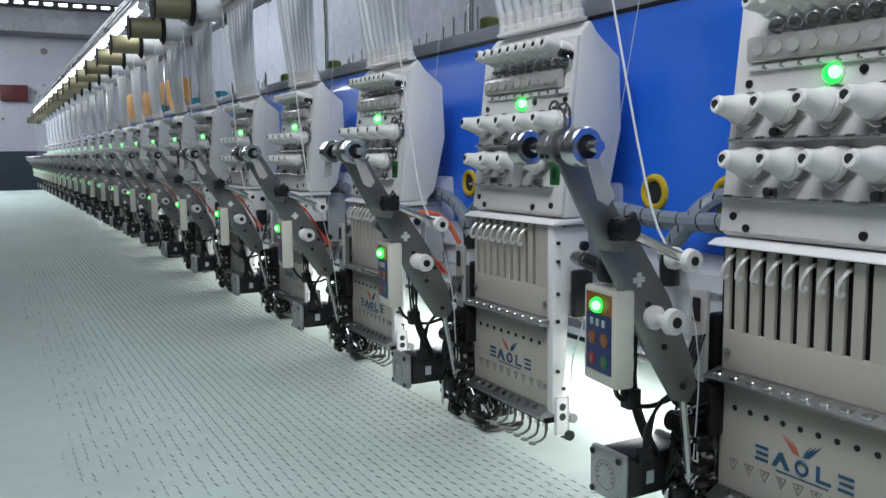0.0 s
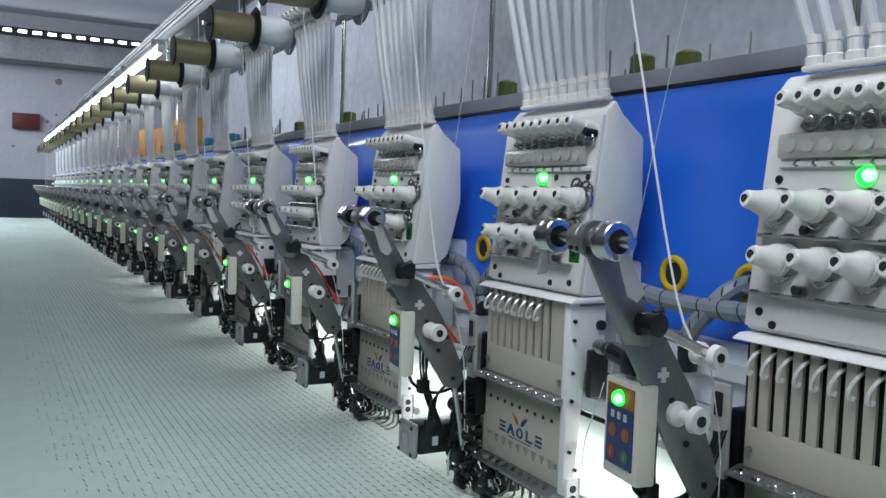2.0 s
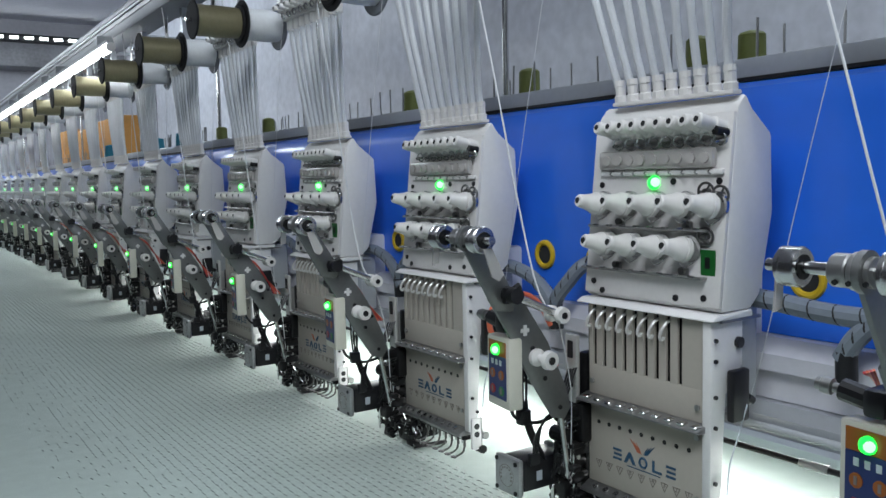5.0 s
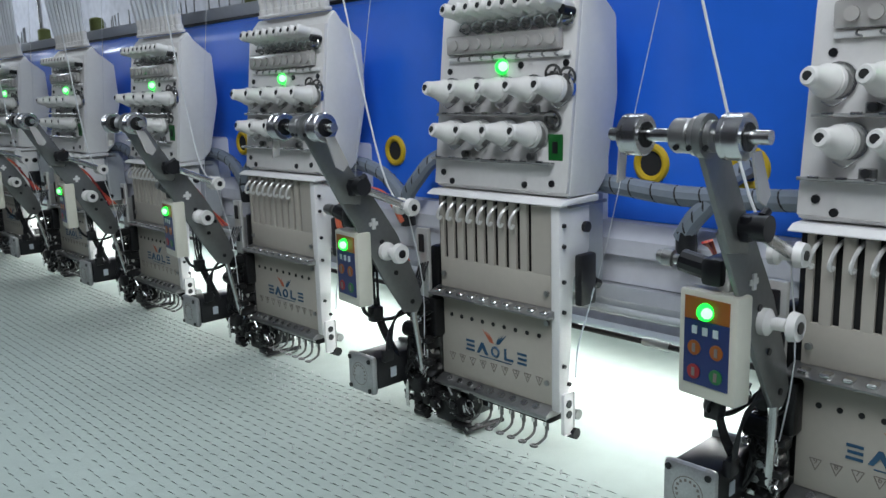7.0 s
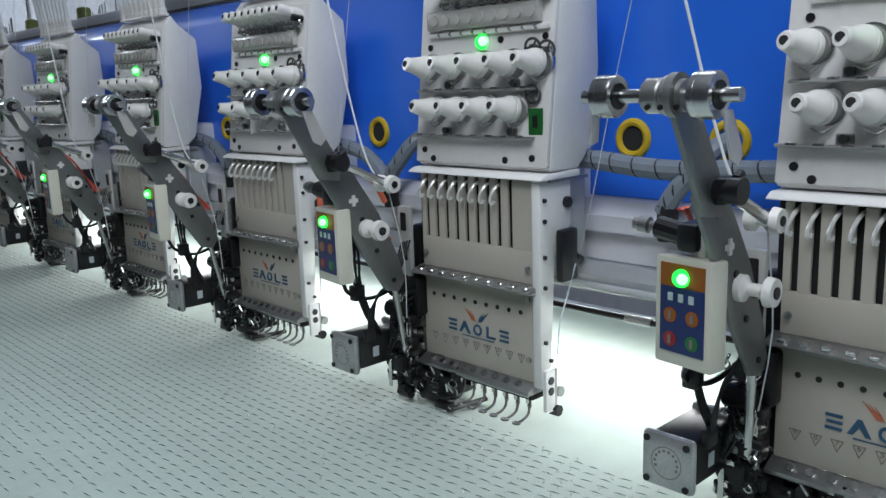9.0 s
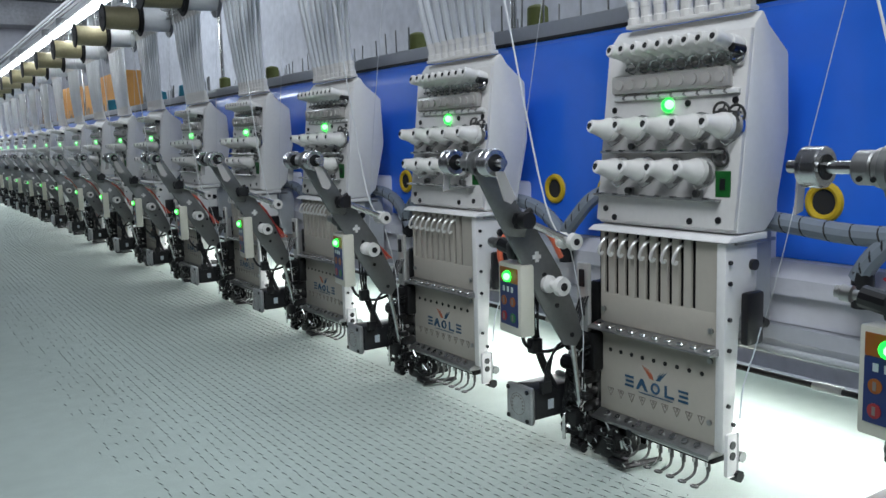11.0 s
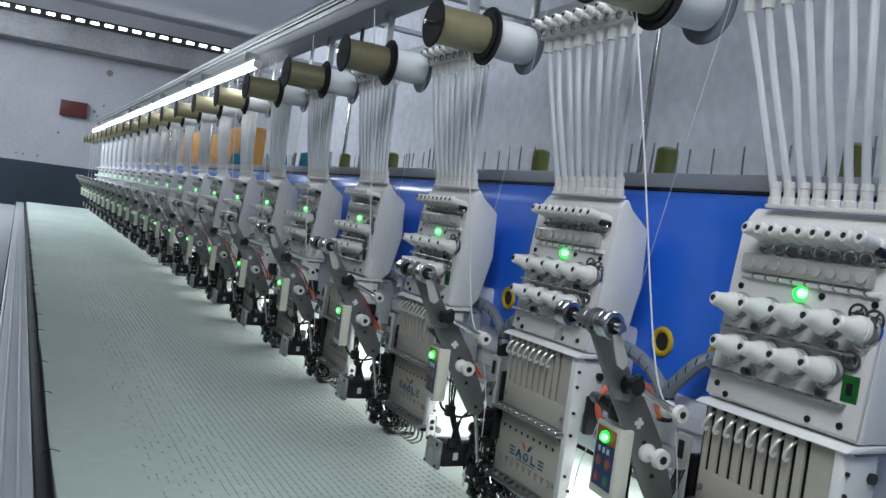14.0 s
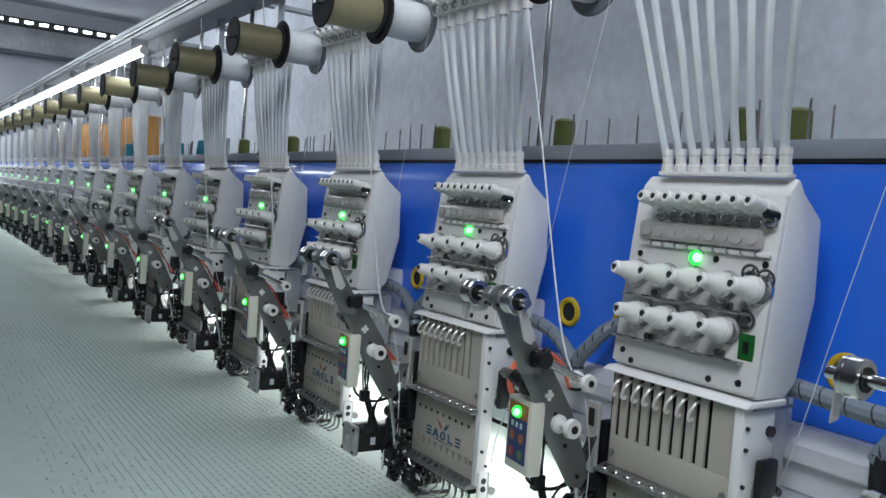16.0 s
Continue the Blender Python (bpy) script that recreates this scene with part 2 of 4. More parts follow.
def words(text, size, mat, parent, name, m, depth=0.0003):
    """Lettering as a mesh; m puts its plane (x along the line, y up) into the world."""
    cu = bpy.data.curves.new(name, "FONT")
    cu.body, cu.size, cu.align_x, cu.extrude = text, size, "CENTER", depth
    tmp = new(name + "_draft", cu)
    me = bpy.data.meshes.new_from_object(tmp.evaluated_get(bpy.context.evaluated_depsgraph_get()))
    bpy.data.objects.remove(tmp)
    me.transform(Matrix.Translation(-Vector(BASE[parent.name])) @ m)
    me.materials.clear()
    me.materials.append(mat)
    ob = new(name, me)
    ob.parent = parent
    BASE[ob.name] = BASE[parent.name]
    return ob


def facing_aisle(x, y, z, lean=0.0):
    """A plane that faces -x: its own x runs along -y, its own y along z."""
    return Matrix.Translation((x, y, z)) @ Matrix(((0, 0, -1, 0), (-1, 0, 0, 0), (0, 1, 0, 0), (0, 0, 0, 1))) @ Matrix.Rotation(lean, 4, "X")


PITCH, HEADS, TABLE = 0.4, 23, 0.8

# ---- the room ----
solid("floor", made_of(box, -4.2, 3.0, -3.0, 11.2, -0.1, 0.0), FLOOR, "grey speckled workshop floor", "floor", kind="structure")
solid("ceiling", made_of(box, -4.2, 3.0, -3.0, 11.2, 3.2, 3.3), CEIL, "pale grey-blue plastered ceiling", "ceiling", kind="structure")
solid("wall_far", made_of(box, -4.2, 3.0, 11.0, 11.2, 1.22, 3.2), WALL, "stained grey plaster end wall", "wall", kind="structure")
solid("wall_far_dado", made_of(box, -4.2, 3.0, 10.98, 11.2, 0.0, 1.22), DADO, "dark teal painted lower wall band", "wall", kind="structure")
# side and near walls are unseen, added to close the room and limit bounce
solid("wall_left", made_of(box, -4.4, -4.2, -3.0, 11.2, 0.0, 3.2), PLAIN, "dark grey side wall out of view, added to close the room", "wall", kind="structure")
solid("wall_near", made_of(box, -4.2, 3.0, -3.2, -3.0, 0.0, 3.2), PLAIN, "dark grey near wall out of view, added to close the room", "wall", kind="structure")
solid("wall_right", made_of(box, 2.5, 2.65, -3.0, 11.0, 0, 3.2), WALLBACK, "grey plaster wall behind the thread rack", "wall", kind="structure")
beam = solid("ceiling_beam", made_of(box, -4.2, 3.0, 10.6, 11.0, 2.60, 2.87, 0.01), BEAMDARK, "dirty plaster beam under the ceiling", "beam", kind="structure")
strip = thing("light_row", (0, 10.6, 2.97), "row of small white lamps along a dark batten", "lamp row")
part("batten", made_of(box, -4.0, 3.0, 10.5, 10.6, 2.87, 2.955, 0.005), BLACK, strip)
for i in range(42):
    part("lamp", made_of(box, -3.9 + i * 0.155, -3.81 + i * 0.155, 10.47, 10.499, 2.895, 2.925, 0.006), TUBELIGHT, strip)
solid("wall_box", made_of(box, 0.237, 0.536, 10.92, 10.999, 1.825, 2.01, 0.006), REDBOX, "dark red metal box on the end wall", "fuse box", base=(0.4, 10.96, 1.825))
for mx, mz, mr in ((0.745, 2.428, .04), (0.62, 1.93, .02), (0.66, 1.88, .012), (0.249, 1.611, .016), (0.72, 2.02, .014), (1.05, 1.86, .012), (-0.1, 1.30, .012), (-0.18, 1.30, .012), (0.05, 1.30, .012)):
    plug = turned(bmesh.new(), (mx, 10.9985, mz), (mx, 10.990, mz), [(0, mr), (.6, mr), (1, mr * .7)], 10)
    solid("wall_plug", plug, INK, "dark plugged hole in the end wall", "wall plug", "plugs in the end wall", base=(mx, 10.99, mz))
for i, (bx, by, bz) in enumerate(((-0.62, 6.6, 0.45), (-0.66, 5.4, 0.42), (-0.6, 7.7, 0.5))):
    crate = bmesh.new()
    box(crate, bx - 0.25, bx + 0.25, by - 0.4, by + 0.4, 0.0, bz, 0.02)
    box(crate, bx - 0.27, bx + 0.27, by - 0.42, by + 0.42, bz - 0.05, bz - 0.02, 0.008)
    solid("crate", crate, CRATE, "blue plastic crate standing on the floor", "crate", "crates beside the table", base=(bx, by, 0))

# ---- table and cloth ----
table = thing("machine_table", (0.5, 4.3, 0), "long grey machine table with a side rail", "table")
part("tabletop", made_of(box, -0.02, 1.05, -1.6, 9.45, 0.75, 0.79, 0.004), GREY, table)
part("side_rail", made_of(box, -0.115, -0.047, -1.6, 9.3, 0.735, 0.795, 0.005), ALU, table, "ribbed aluminium rail")
for i in range(3):
    part("rail_rib", made_of(box, -0.112 + i * 0.022, -0.106 + i * 0.022, -1.6, 9.3, 0.7955, 0.798, 0.001), ALU, table)
part("outer_apron", made_of(box, -0.30, -0.117, -1.6, 9.3, 0.70, 0.76, 0.01), ALU, table)
# the shaded gap beside the rail, put in as a black strip
part("gap_strip", made_of(box, -0.046, -0.022, -1.6, 9.3, 0.74, 0.782, 0.003), BLACK, table, "black strip standing in for the shade in the gap")
for i in range(7):
    part("leg", made_of(box, 0.1, 0.18, -1.2 + i * 1.7, -1.12 + i * 1.7, 0, 0.75, 0.005), GREY, table)
cloth = bmesh.new()
gx, gy = 30, 160
rows_ = []
for j in range(gy + 1):
    y = -1.5 + 10.95 * j / gy
    line = []
    for i in range(gx + 1):
        x = -0.022 + 1.02 * i / gx
        z = TABLE - 0.001 + 0.0025 * noise.noise((x * 3.1, y * 1.3, 0.3)) * min(1, i / 4)
        line.append(cloth.verts.new((x + (0.003 * noise.noise((0, y * 6, 2)) if i == 0 else 0), y, z)))
    rows_.append(line)
for p, n in zip(rows_, rows_[1:]):
    for i in range(gx):
        cloth.faces.new((p[i], p[i + 1], n[i + 1], n[i]))
under = bmesh.ops.extrude_face_region(cloth, geom=cloth.faces[:])
bmesh.ops.translate(cloth, verts=[v for v in under["geom"] if isinstance(v, bmesh.types.BMVert)], vec=(0, 0, -0.003))
bmesh.ops.recalc_face_normals(cloth, faces=cloth.faces[:])
fab = thing("fabric", (0.5, 4.0, TABLE), "pale mint fabric stretched over the table, stitched in rows", "fabric")
part("cloth", cloth, CLOTH, fab)
part("hem", made_of(pipe, [(-0.0225 + 0.0015 * math.sin(j * 2.3), -1.5 + j * 0.274, TABLE + .0002) for j in range(41)], .0016, 6, 3), CLOTH, fab)
for j in range(16):
    y = 0.55 + j * 0.31 + 0.05 * math.sin(j * 3.0)
    part("loose_thread", made_of(pipe, [(-0.034, y + .012, TABLE - .006), (-0.024, y, TABLE + .004), (-0.012, y - .006, TABLE + .0025)], .0007, 5, 4), DARK, fab)


def stitch_rows():
    """Short thread dashes in rows across the cloth."""
    verts, faces = [], []
    rng = random.Random(4)
    for c in range(39):
        shift = rng.uniform(0, 0.018)
        for r in range(-36, 516):
            x = 0.098 + c * 0.01195 + rng.uniform(-0.0006, 0.0006)
            y = r * 0.018 + shift + rng.uniform(-0.0012, 0.0012)
            z = TABLE - 0.001 + 0.0025 * noise.noise((x * 3.1, y * 1.3, 0.3)) + 0.0006
            w, l, s = 0.00036, 0.0062, 1.5708 + 0.16 + rng.uniform(-0.12, 0.12)
            if rng.random() > min(1, 0.25 + (x - 0.09) * 4):
                continue
            n = len(verts)
            dx, dy = l * math.cos(s), l * math.sin(s)
            px, py = -math.sin(s) * w, math.cos(s) * w
            verts += [(x - dx + px, y - dy + py, z), (x - dx - px, y - dy - py, z), (x + dx - px, y + dy - py, z), (x + dx + px, y + dy + py, z),
                      (x, y, z + 0.0009)]
            faces += [(n, n + 1, n + 4), (n + 1, n + 2, n + 4), (n + 2, n + 3, n + 4), (n + 3, n, n + 4)]
    me = bpy.data.meshes.new("stitches")
    me.from_pydata(verts, [], faces)
    me.materials.append(STITCH)
    return tagged(new("stitches", me), "rows of small dark green stitches on the fabric", "stitches", kind="stuff")


stitch_rows()


def glints():
    """Small loops of shiny white thread among the newest rows."""
    rng = random.Random(12)
    verts, faces = [], []
    for _ in range(2600):
        x = 0.56 - abs(rng.gauss(0, 0.075))
        y = rng.uniform(-0.6, 4.5)
        z = TABLE - 0.001 + 0.0025 * noise.noise((x * 3.1, y * 1.3, 0.3)) + 0.0006
        a, r, up = rng.uniform(0, 6.28), rng.uniform(.0007, .0016), rng.uniform(.0012, .0026)
        n = len(verts)
        verts += [(x + r * math.cos(a + q * 2.094), y + r * math.sin(a + q * 2.094), z) for q in range(3)] + [(x + r * .6 * math.cos(a), y + r * .6 * math.sin(a), z + up)]
        faces += [(n, n + 1, n + 3), (n + 1, n + 2, n + 3), (n + 2, n, n + 3)]
    me = bpy.data.meshes.new("thread_loops")
    me.from_pydata(verts, [], faces)
    me.materials.append(SEQUIN)
    return tagged(new("thread_loops", me), "tiny shiny white thread loops standing on the fabric", "thread loops", kind="stuff")


glints()

# ---- machine beam, rails and thread tray ----
Y0, Y1 = -1.6, 9.3
mb = thing("machine_beam", (0.8, 4.0, 0.95), "long glossy blue machine beam over the table", "machine beam")
prof = [(0.688, 1.031), (0.688, 1.262), (0.691, 1.278), (0.698, 1.290), (0.710, 1.297), (1.05, 1.297), (1.05, 1.031)]
part("blue_cover", made_of(prism, prof, Y0, Y1), BLUE, mb)
part("upper_rail", made_of(prism, [(0.664, 0.997), (0.664, 1.014), (0.676, 1.030), (1.0, 1.030), (1.0, 0.997)], Y0, Y1), RAIL, mb, "pale aluminium guide rail")
part("step_rail", made_of(prism, [(0.672, 0.966), (0.672, 0.996), (1.0, 0.996), (1.0, 0.966)], Y0, Y1), RAIL, mb)
part("lower_rail", made_of(prism, [(0.655, 0.935), (0.655, 0.952), (0.662, 0.965), (1.0, 0.965), (1.0, 0.935)], Y0, Y1), ALU, mb)
part("bar", made_of(rod, (0.648, Y0, 0.943), (0.648, Y1, 0.943), 0.004), GREY, mb, "thin grey guide bar")
shaft = part("drive_shaft", made_of(rod, (0.66, Y0, 0.912), (0.66, Y1, 0.912), 0.0032), DARK, mb, "dark jointed drive shaft")
for k in range(HEADS):
    part("shaft_coupling", made_of(rod, (0.66, k * PITCH - .15, 0.912), (0.66, k * PITCH - .12, 0.912), 0.0046), STEEL, shaft)
tray = thing("thread_tray", (0.9, 4.0, 1.30), "grey metal tray for thread cones with upright pins", "thread tray")
part("front_lip", made_of(box, 0.716, 0.722, Y0, Y1, 1.300, 1.324, 0.0015), ALU, tray)
part("bottom", made_of(box, 0.722, 1.10, Y0, Y1, 1.300, 1.304), GREY, tray)
part("slot_line", made_of(box, 0.712, 0.7155, Y0, Y1, 1.2985, 1.303), BLACK, tray)
rng = random.Random(9)
pins = []
for k in range(HEADS):
    for (px, dd, hh) in ((0.78, 0.02, .075), (0.80, 0.10, .08), (0.83, 0.19, .085), (0.85, 0.27, .08), (0.9, 0.065, .085), (0.93, 0.155, .09), (0.96, 0.245, .09), (0.98, 0.33, .09), (0.86, 0.36, .08)):
        part("pin", made_of(rod, (px, k * PITCH + dd, 1.304), (px + rng.uniform(-.004, .004), k * PITCH + dd, 1.304 + hh), 0.0016, seg=6), STEEL, tray)
cone_spots = [(0.90, 0.976), (0.90, 1.376), (0.90, 0.60), (0.93, 0.535), (0.90, 1.78), (0.9, 2.2), (0.9, 2.62)]
for i, (cx, cy) in enumerate(cone_spots):
    c = turned(bmesh.new(), (cx, cy, 1.3045), (cx, cy, 1.394), [(0, .0175), (.03, .0195), (.5, .0192), (.93, .0185), (.97, .015), (1, .006)])
    solid("thread_cone", c, OLIVE, "olive green cone of embroidery thread on the tray", "thread cone", "thread cones on the tray", base=(cx, cy, 1.3045))
for cx, cy in ((0.90, 3.05), (0.9, 3.45), (0.86, 4.1)):
    c = turned(bmesh.new(), (cx, cy, 1.3045), (cx, cy, 1.40), [(0, .03), (.5, .034), (.95, .03), (1, .01)])
    solid("thread_cone", c, TEAL, "teal cone of embroidery thread on the tray", "thread cone", "thread cones on the tray", base=(cx, cy, 1.3045))
for cy, cl, ch in ((4.45, 0.55, 0.27), (5.12, 0.6, 0.25), (5.85, 0.7, 0.28)):
    carton = bmesh.new()
    box(carton, 0.985, 1.085, cy, cy + cl, 1.3045, 1.3045 + ch, 0.004)
    box(carton, 0.984, 1.086, cy - .001, cy + cl + .001, 1.3045 + ch * .9, 1.3045 + ch * .93)
    solid("carton", carton, AMBER, "amber cardboard carton on the thread tray", "carton", "cartons on the tray", base=(1.035, cy + cl / 2, 1.3045))
for k in range(0, 22, 2):
    yy = 0.25 + k * PITCH
    p = thing("rack_pole", (0.905, yy + 0.0, 1.304), "upright chrome pole carrying the thread rack", "pole", "poles of the thread rack")
    part("tube", made_of(rod, (0.905, yy, 1.304), (0.905, yy, 1.66), 0.006), CHROME, p)
    part("foot", made_of(rod, (0.905, yy, 1.304), (0.905, yy, 1.312), 0.013), STEEL, p)
rack = thing("thread_rack", (0.6, 4.0, 1.55), "overhead aluminium rail that carries thread reels and tubes", "thread rack")
part("profile", made_of(box, 0.545, 0.625, -1.2, 9.2, 1.656, 1.735, 0.004), RACK, rack)
part("rear_profile", made_of(box, 0.88, 0.93, -1.2, 9.2, 1.66, 1.70, 0.004), ALU, rack)
part("front_groove", made_of(box, 0.5425, 0.545, -1.2, 9.2, 1.688, 1.700), BLACK, rack)
part("front_groove", made_of(box, 0.5425, 0.545, -1.2, 9.2, 1.716, 1.722), BLACK, rack)
part("rib", made_of(box, 0.541, 0.545, -1.2, 9.2, 1.704, 1.712, .001), ALU, rack)
for k in range(HEADS):
    part("bracket", made_of(box, 0.625, 0.92, k * PITCH + 0.24, k * PITCH + 0.265, 1.68, 1.69), ALU, rack)
for i in range(6):
    a = 2.42 + i * 1.1
    lt = thing("light_tube", (0.505, a + 0.5, 1.608), "lit white tube lamp under the thread rack", "tube lamp", "tube lamps of the rack")
    part("lamp_tube", made_of(rod, (0.505, a, 1.608), (0.505, a + 1.075, 1.608), 0.012), RACKLIGHT, lt)
    part("channel", made_of(box, 0.495, 0.515, a, a + 1.075, 1.6205, 1.630), GREY, lt)
    for e in (a + 0.15, a + 0.9):
        part("arm", made_of(box, 0.500, 0.549, e, e + 0.015, 1.630, 1.664, .001), GREY, lt)
    for e in (a - 0.012, a + 1.075):
        part("end_cap", made_of(rod, (0.505, e, 1.608), (0.505, e + 0.012, 1.608), 0.0135), WHITE, lt)


# ---- one embroidery head ----
def front_x(z):
    return 0.578 + (z - 1.068) * 0.112


def tensioner(bm, d, z, tip_x, r):
    base = front_x(z) + 0.002
    turned(bm, (base, d - 0.004, z - 0.004), (tip_x, d + 0.004, z + 0.003),
           [(0, r * 1.08), (.15, r * 1.08), (.18, r * .74), (.26, r * .74), (.27, r * 1.06), (.38, r * 1.06), (.39, r * .94), (.42, r * .94), (.43, r * 1.03), (.49, r),
            (.56, r * .86), (.74, r * .70), (.86, r * .62), (.95, r * .60), (1, r * .5)], 20)


def build_head():
    h = thing("embroidery_head", (0.62, 0, TABLE), "white multi-needle embroidery head over the fabric, green lamp lit", "embroidery head", "heads along the machine")
    body = bmesh.new()
    prism(body, [(front_x(1.066), 1.066), (front_x(1.262), 1.262), (0.612, 1.276), (0.622, 1.262), (0.653, 1.238), (0.656, 1.16), (0.637, 1.080), (0.622, 1.066)], -0.0895, 0.0955, 0.004)
    body = part("head_cover", body, WHITE, h, "smooth white side cover")
    part("front_face", made_of(prism, [(front_x(1.07) - .004, 1.07), (front_x(1.258) - .004, 1.258), (front_x(1.258) + .002, 1.258), (front_x(1.07) + .002, 1.07)], -0.088, 0.094, 0.0015), FACE, h)
    # tensioners
    for i in range(9):
        d = 0.058 - i * 0.0165
        k = bmesh.new()
        turned(k, (0.597, d - .003, 1.242), (0.563, d + .004, 1.251), [(0, .0070), (.30, .0080), (.44, .0080), (.48, .0068), (.72, .0064), (.76, .0070), (.95, .0068), (1, .0058)], 14)
        kn = part("small_tensioner", k, KNOB, h)
        part("hole", made_of(rod, (0.5631, d + .004, 1.251), (0.5622, d + .0041, 1.2512), 0.0030, seg=8), SLOT, kn)
        c = bmesh.new()
        ring(c, (0.586, d - .006, 1.232), (1, 0.2, 0.3), 0.006, 0.0011, 14, 5)
        rod(c, (0.594, d - .006, 1.232), (0.580, d - .004, 1.230), 0.002, seg=8)
        part("check_spring", c, CHROME, h)
    part("end_disc", made_of(rod, (0.592, -0.082, 1.238), (0.578, -0.080, 1.240), 0.0045), DARK, h)
    for row, z, tip, r in (((0.0775, 0.0395, 0.0015, -0.0360, -0.0715), 1.170, 0.553, 0.0122), ((0.0650, 0.0285, -0.0080, -0.0445), 1.127, 0.549, 0.0122)):
        for d in row:
            kn = part("tensioner", made_of(tensioner, d, z, tip, r), KNOB, h)
            part("hole", made_of(rod, (tip + .0002, d + .004, z + .003), (tip - .0006, d + .004, z + .003), 0.0036, seg=10), SLOT, kn)
            disc = bmesh.new()
            rod(disc, (front_x(z) - .004, d - .006, z - .001), (front_x(z) - .0075, d - .006, z - .001), 0.0136, seg=18)
            part("tension_disc", disc, CHROME, h)
            sp = bmesh.new()
            pipe(sp, [(front_x(z) - .008, d - .012, z - .014), (front_x(z) - .014, d - .006, z - .019), (front_x(z) - .010, d + .004, z - .016)], .0008, 5, 4)
            part("check_spring", sp, CHROME, h)
    for d, z in ((-0.083, 1.179), (-0.069, 1.139), (-0.066, 1.182)):
        wh = bmesh.new()
        ring(wh, (front_x(z) - .008, d, z), (1, 0.1, 0.1), .0085, .0014, 18, 6)
        rod(wh, (front_x(z) - .002, d, z), (front_x(z) - .010, d, z), .0032, seg=10)
        for a in range(3):
            rod(wh, (front_x(z) - .008, d, z), (front_x(z) - .008, d + .008 * math.cos(a * 2.1), z + .008 * math.sin(a * 2.1)), .0011, seg=6)
        part("check_wheel", wh, FOOT, h, "dark spoked thread check wheel")
    # acrylic thread sensor strip
    part("sensor_strip", made_of(box, front_x(1.213) - 0.013, front_x(1.213) - .0045, -0.074, 0.078, 1.205, 1.225, 0.003), ACRYLIC, h, "clear acrylic strip")
    for i in range(9):
        d = 0.064 - i * 0.0162
        part("sensor_wheel", made_of(rod, (front_x(1.215) - .0135, d, 1.215), (front_x(1.215) - .016, d, 1.215), 0.0055, seg=12), ACRYLIC, h)
        part("thread_hook", made_of(pipe, [(front_x(1.2) - .004, d - .002, 1.204), (front_x(1.2) - .011, d - .003, 1.201), (front_x(1.2) - .013, d - .008, 1.199)], .0009, 5, 4), STEEL, h)
    part("sensor_sill", made_of(box, front_x(1.2) - 0.008, front_x(1.2) + .003, -0.083, 0.078, 1.1985, 1.2035, 0.001), WHITE, h)
    lamp = part("lamp", made_of(ball, (front_x(1.191) - .006, 0.002, 1.191), 0.0070), LED, h, "lit green signal lamp")
    part("lamp_core", made_of(ball, (front_x(1.191) - .0085, -0.0015, 1.1915), 0.0050), LEDCORE, lamp)
    part("lamp_collar", made_of(ring, (front_x(1.191) - .004, 0.002, 1.191), (1, 0, 0), 0.008, 0.0012, 16, 5), WHITE, lamp)
    # thread guide bars
    for z, d0, d1 in ((1.1445, 0.086, -0.074), (1.0985, 0.092, -0.072)):
        g = bmesh.new()
        box(g, front_x(z) - 0.011, front_x(z) - 0.0045, d1, d0, z - 0.0007, z + 0.0007, 0.0003, 1)
        rod(g, (front_x(z) - 0.0125, d1, z), (front_x(z) - 0.0125, d0, z), 0.0015, seg=8)
        gb = part("guide_bar", g, STEEL, h)
        for i in range(8):
            d = d1 + .012 + (d0 - d1 - .024) * i / 7
            part("bar_eye", made_of(rod, (front_x(z) - .0128, d - .004, z + .0012), (front_x(z) - .0128, d + .004, z + .0012), .0013, seg=6), CHROME, gb)
        for d in (0.045, -0.045):
            part("bar_bracket", made_of(box, front_x(z) - .0065, front_x(z) - .0045, d - .0065, d + .0065, z, z + .009, .001, 1), STEEL, h)
            part("bar_screw", made_of(rod, (front_x(z) - .0066, d, z + .0055), (front_x(z) - .0105, d, z + .0055), .0036, seg=8), FOOT, h)
    for d, z in ((0.078, 1.189), (-0.078, 1.192), (0.080, 1.083), (-0.070, 1.079), (0.066, 1.074), (-0.036, 1.076), (-0.022, 1.192)):
        part("screw", made_of(rod, (front_x(z) - .003, d, z), (front_x(z) - .0055, d, z), .0034, seg=8), BLACK, h)
    st = part("number_sticker", made_of(box, front_x(1.113) - .0058, front_x(1.113) - .0042, -0.081, -0.064, 1.101, 1.126, .0004, 1), STICKER, h, "dark green number sticker")
    part("sticker_bar", made_of(box, front_x(1.113) - .0064, front_x(1.113) - .0058, -0.0755, -0.0695, 1.108, 1.119), BLACK, st)
    # ledge between the covers
    part("ledge", made_of(prism, [(0.562, 1.0590), (0.562, 1.0605), (0.570, 1.0645), (0.622, 1.066), (0.622, 1.0595)], -0.091, 0.0945, 0.001), WHITE, h)
    part("ledge_line", made_of(box, 0.578, 0.638, -0.0895, -0.086, 1.056, 1.0595, .001), STEEL, h)
    # slotted needle panel: posts between the slots, closed above and below
    s0, sp, sw = 0.0735, 0.0149, 0.0056
    ys = [0.082] + [v for i in range(9) for v in (s0 - i * sp + sw / 2, s0 - i * sp - sw / 2)] + [-0.075]
    panel = part("slot_panel", made_of(box, 0.569, 0.573, -0.075, 0.082, 0.957, 0.990, .0006), IVORY, h, "ivory slotted needle panel")
    for i in range(0, len(ys), 2):
        part("slat", made_of(box, 0.569, 0.573, ys[i + 1], ys[i], 0.9895, 1.0575, .0005, 1), IVORY, panel)
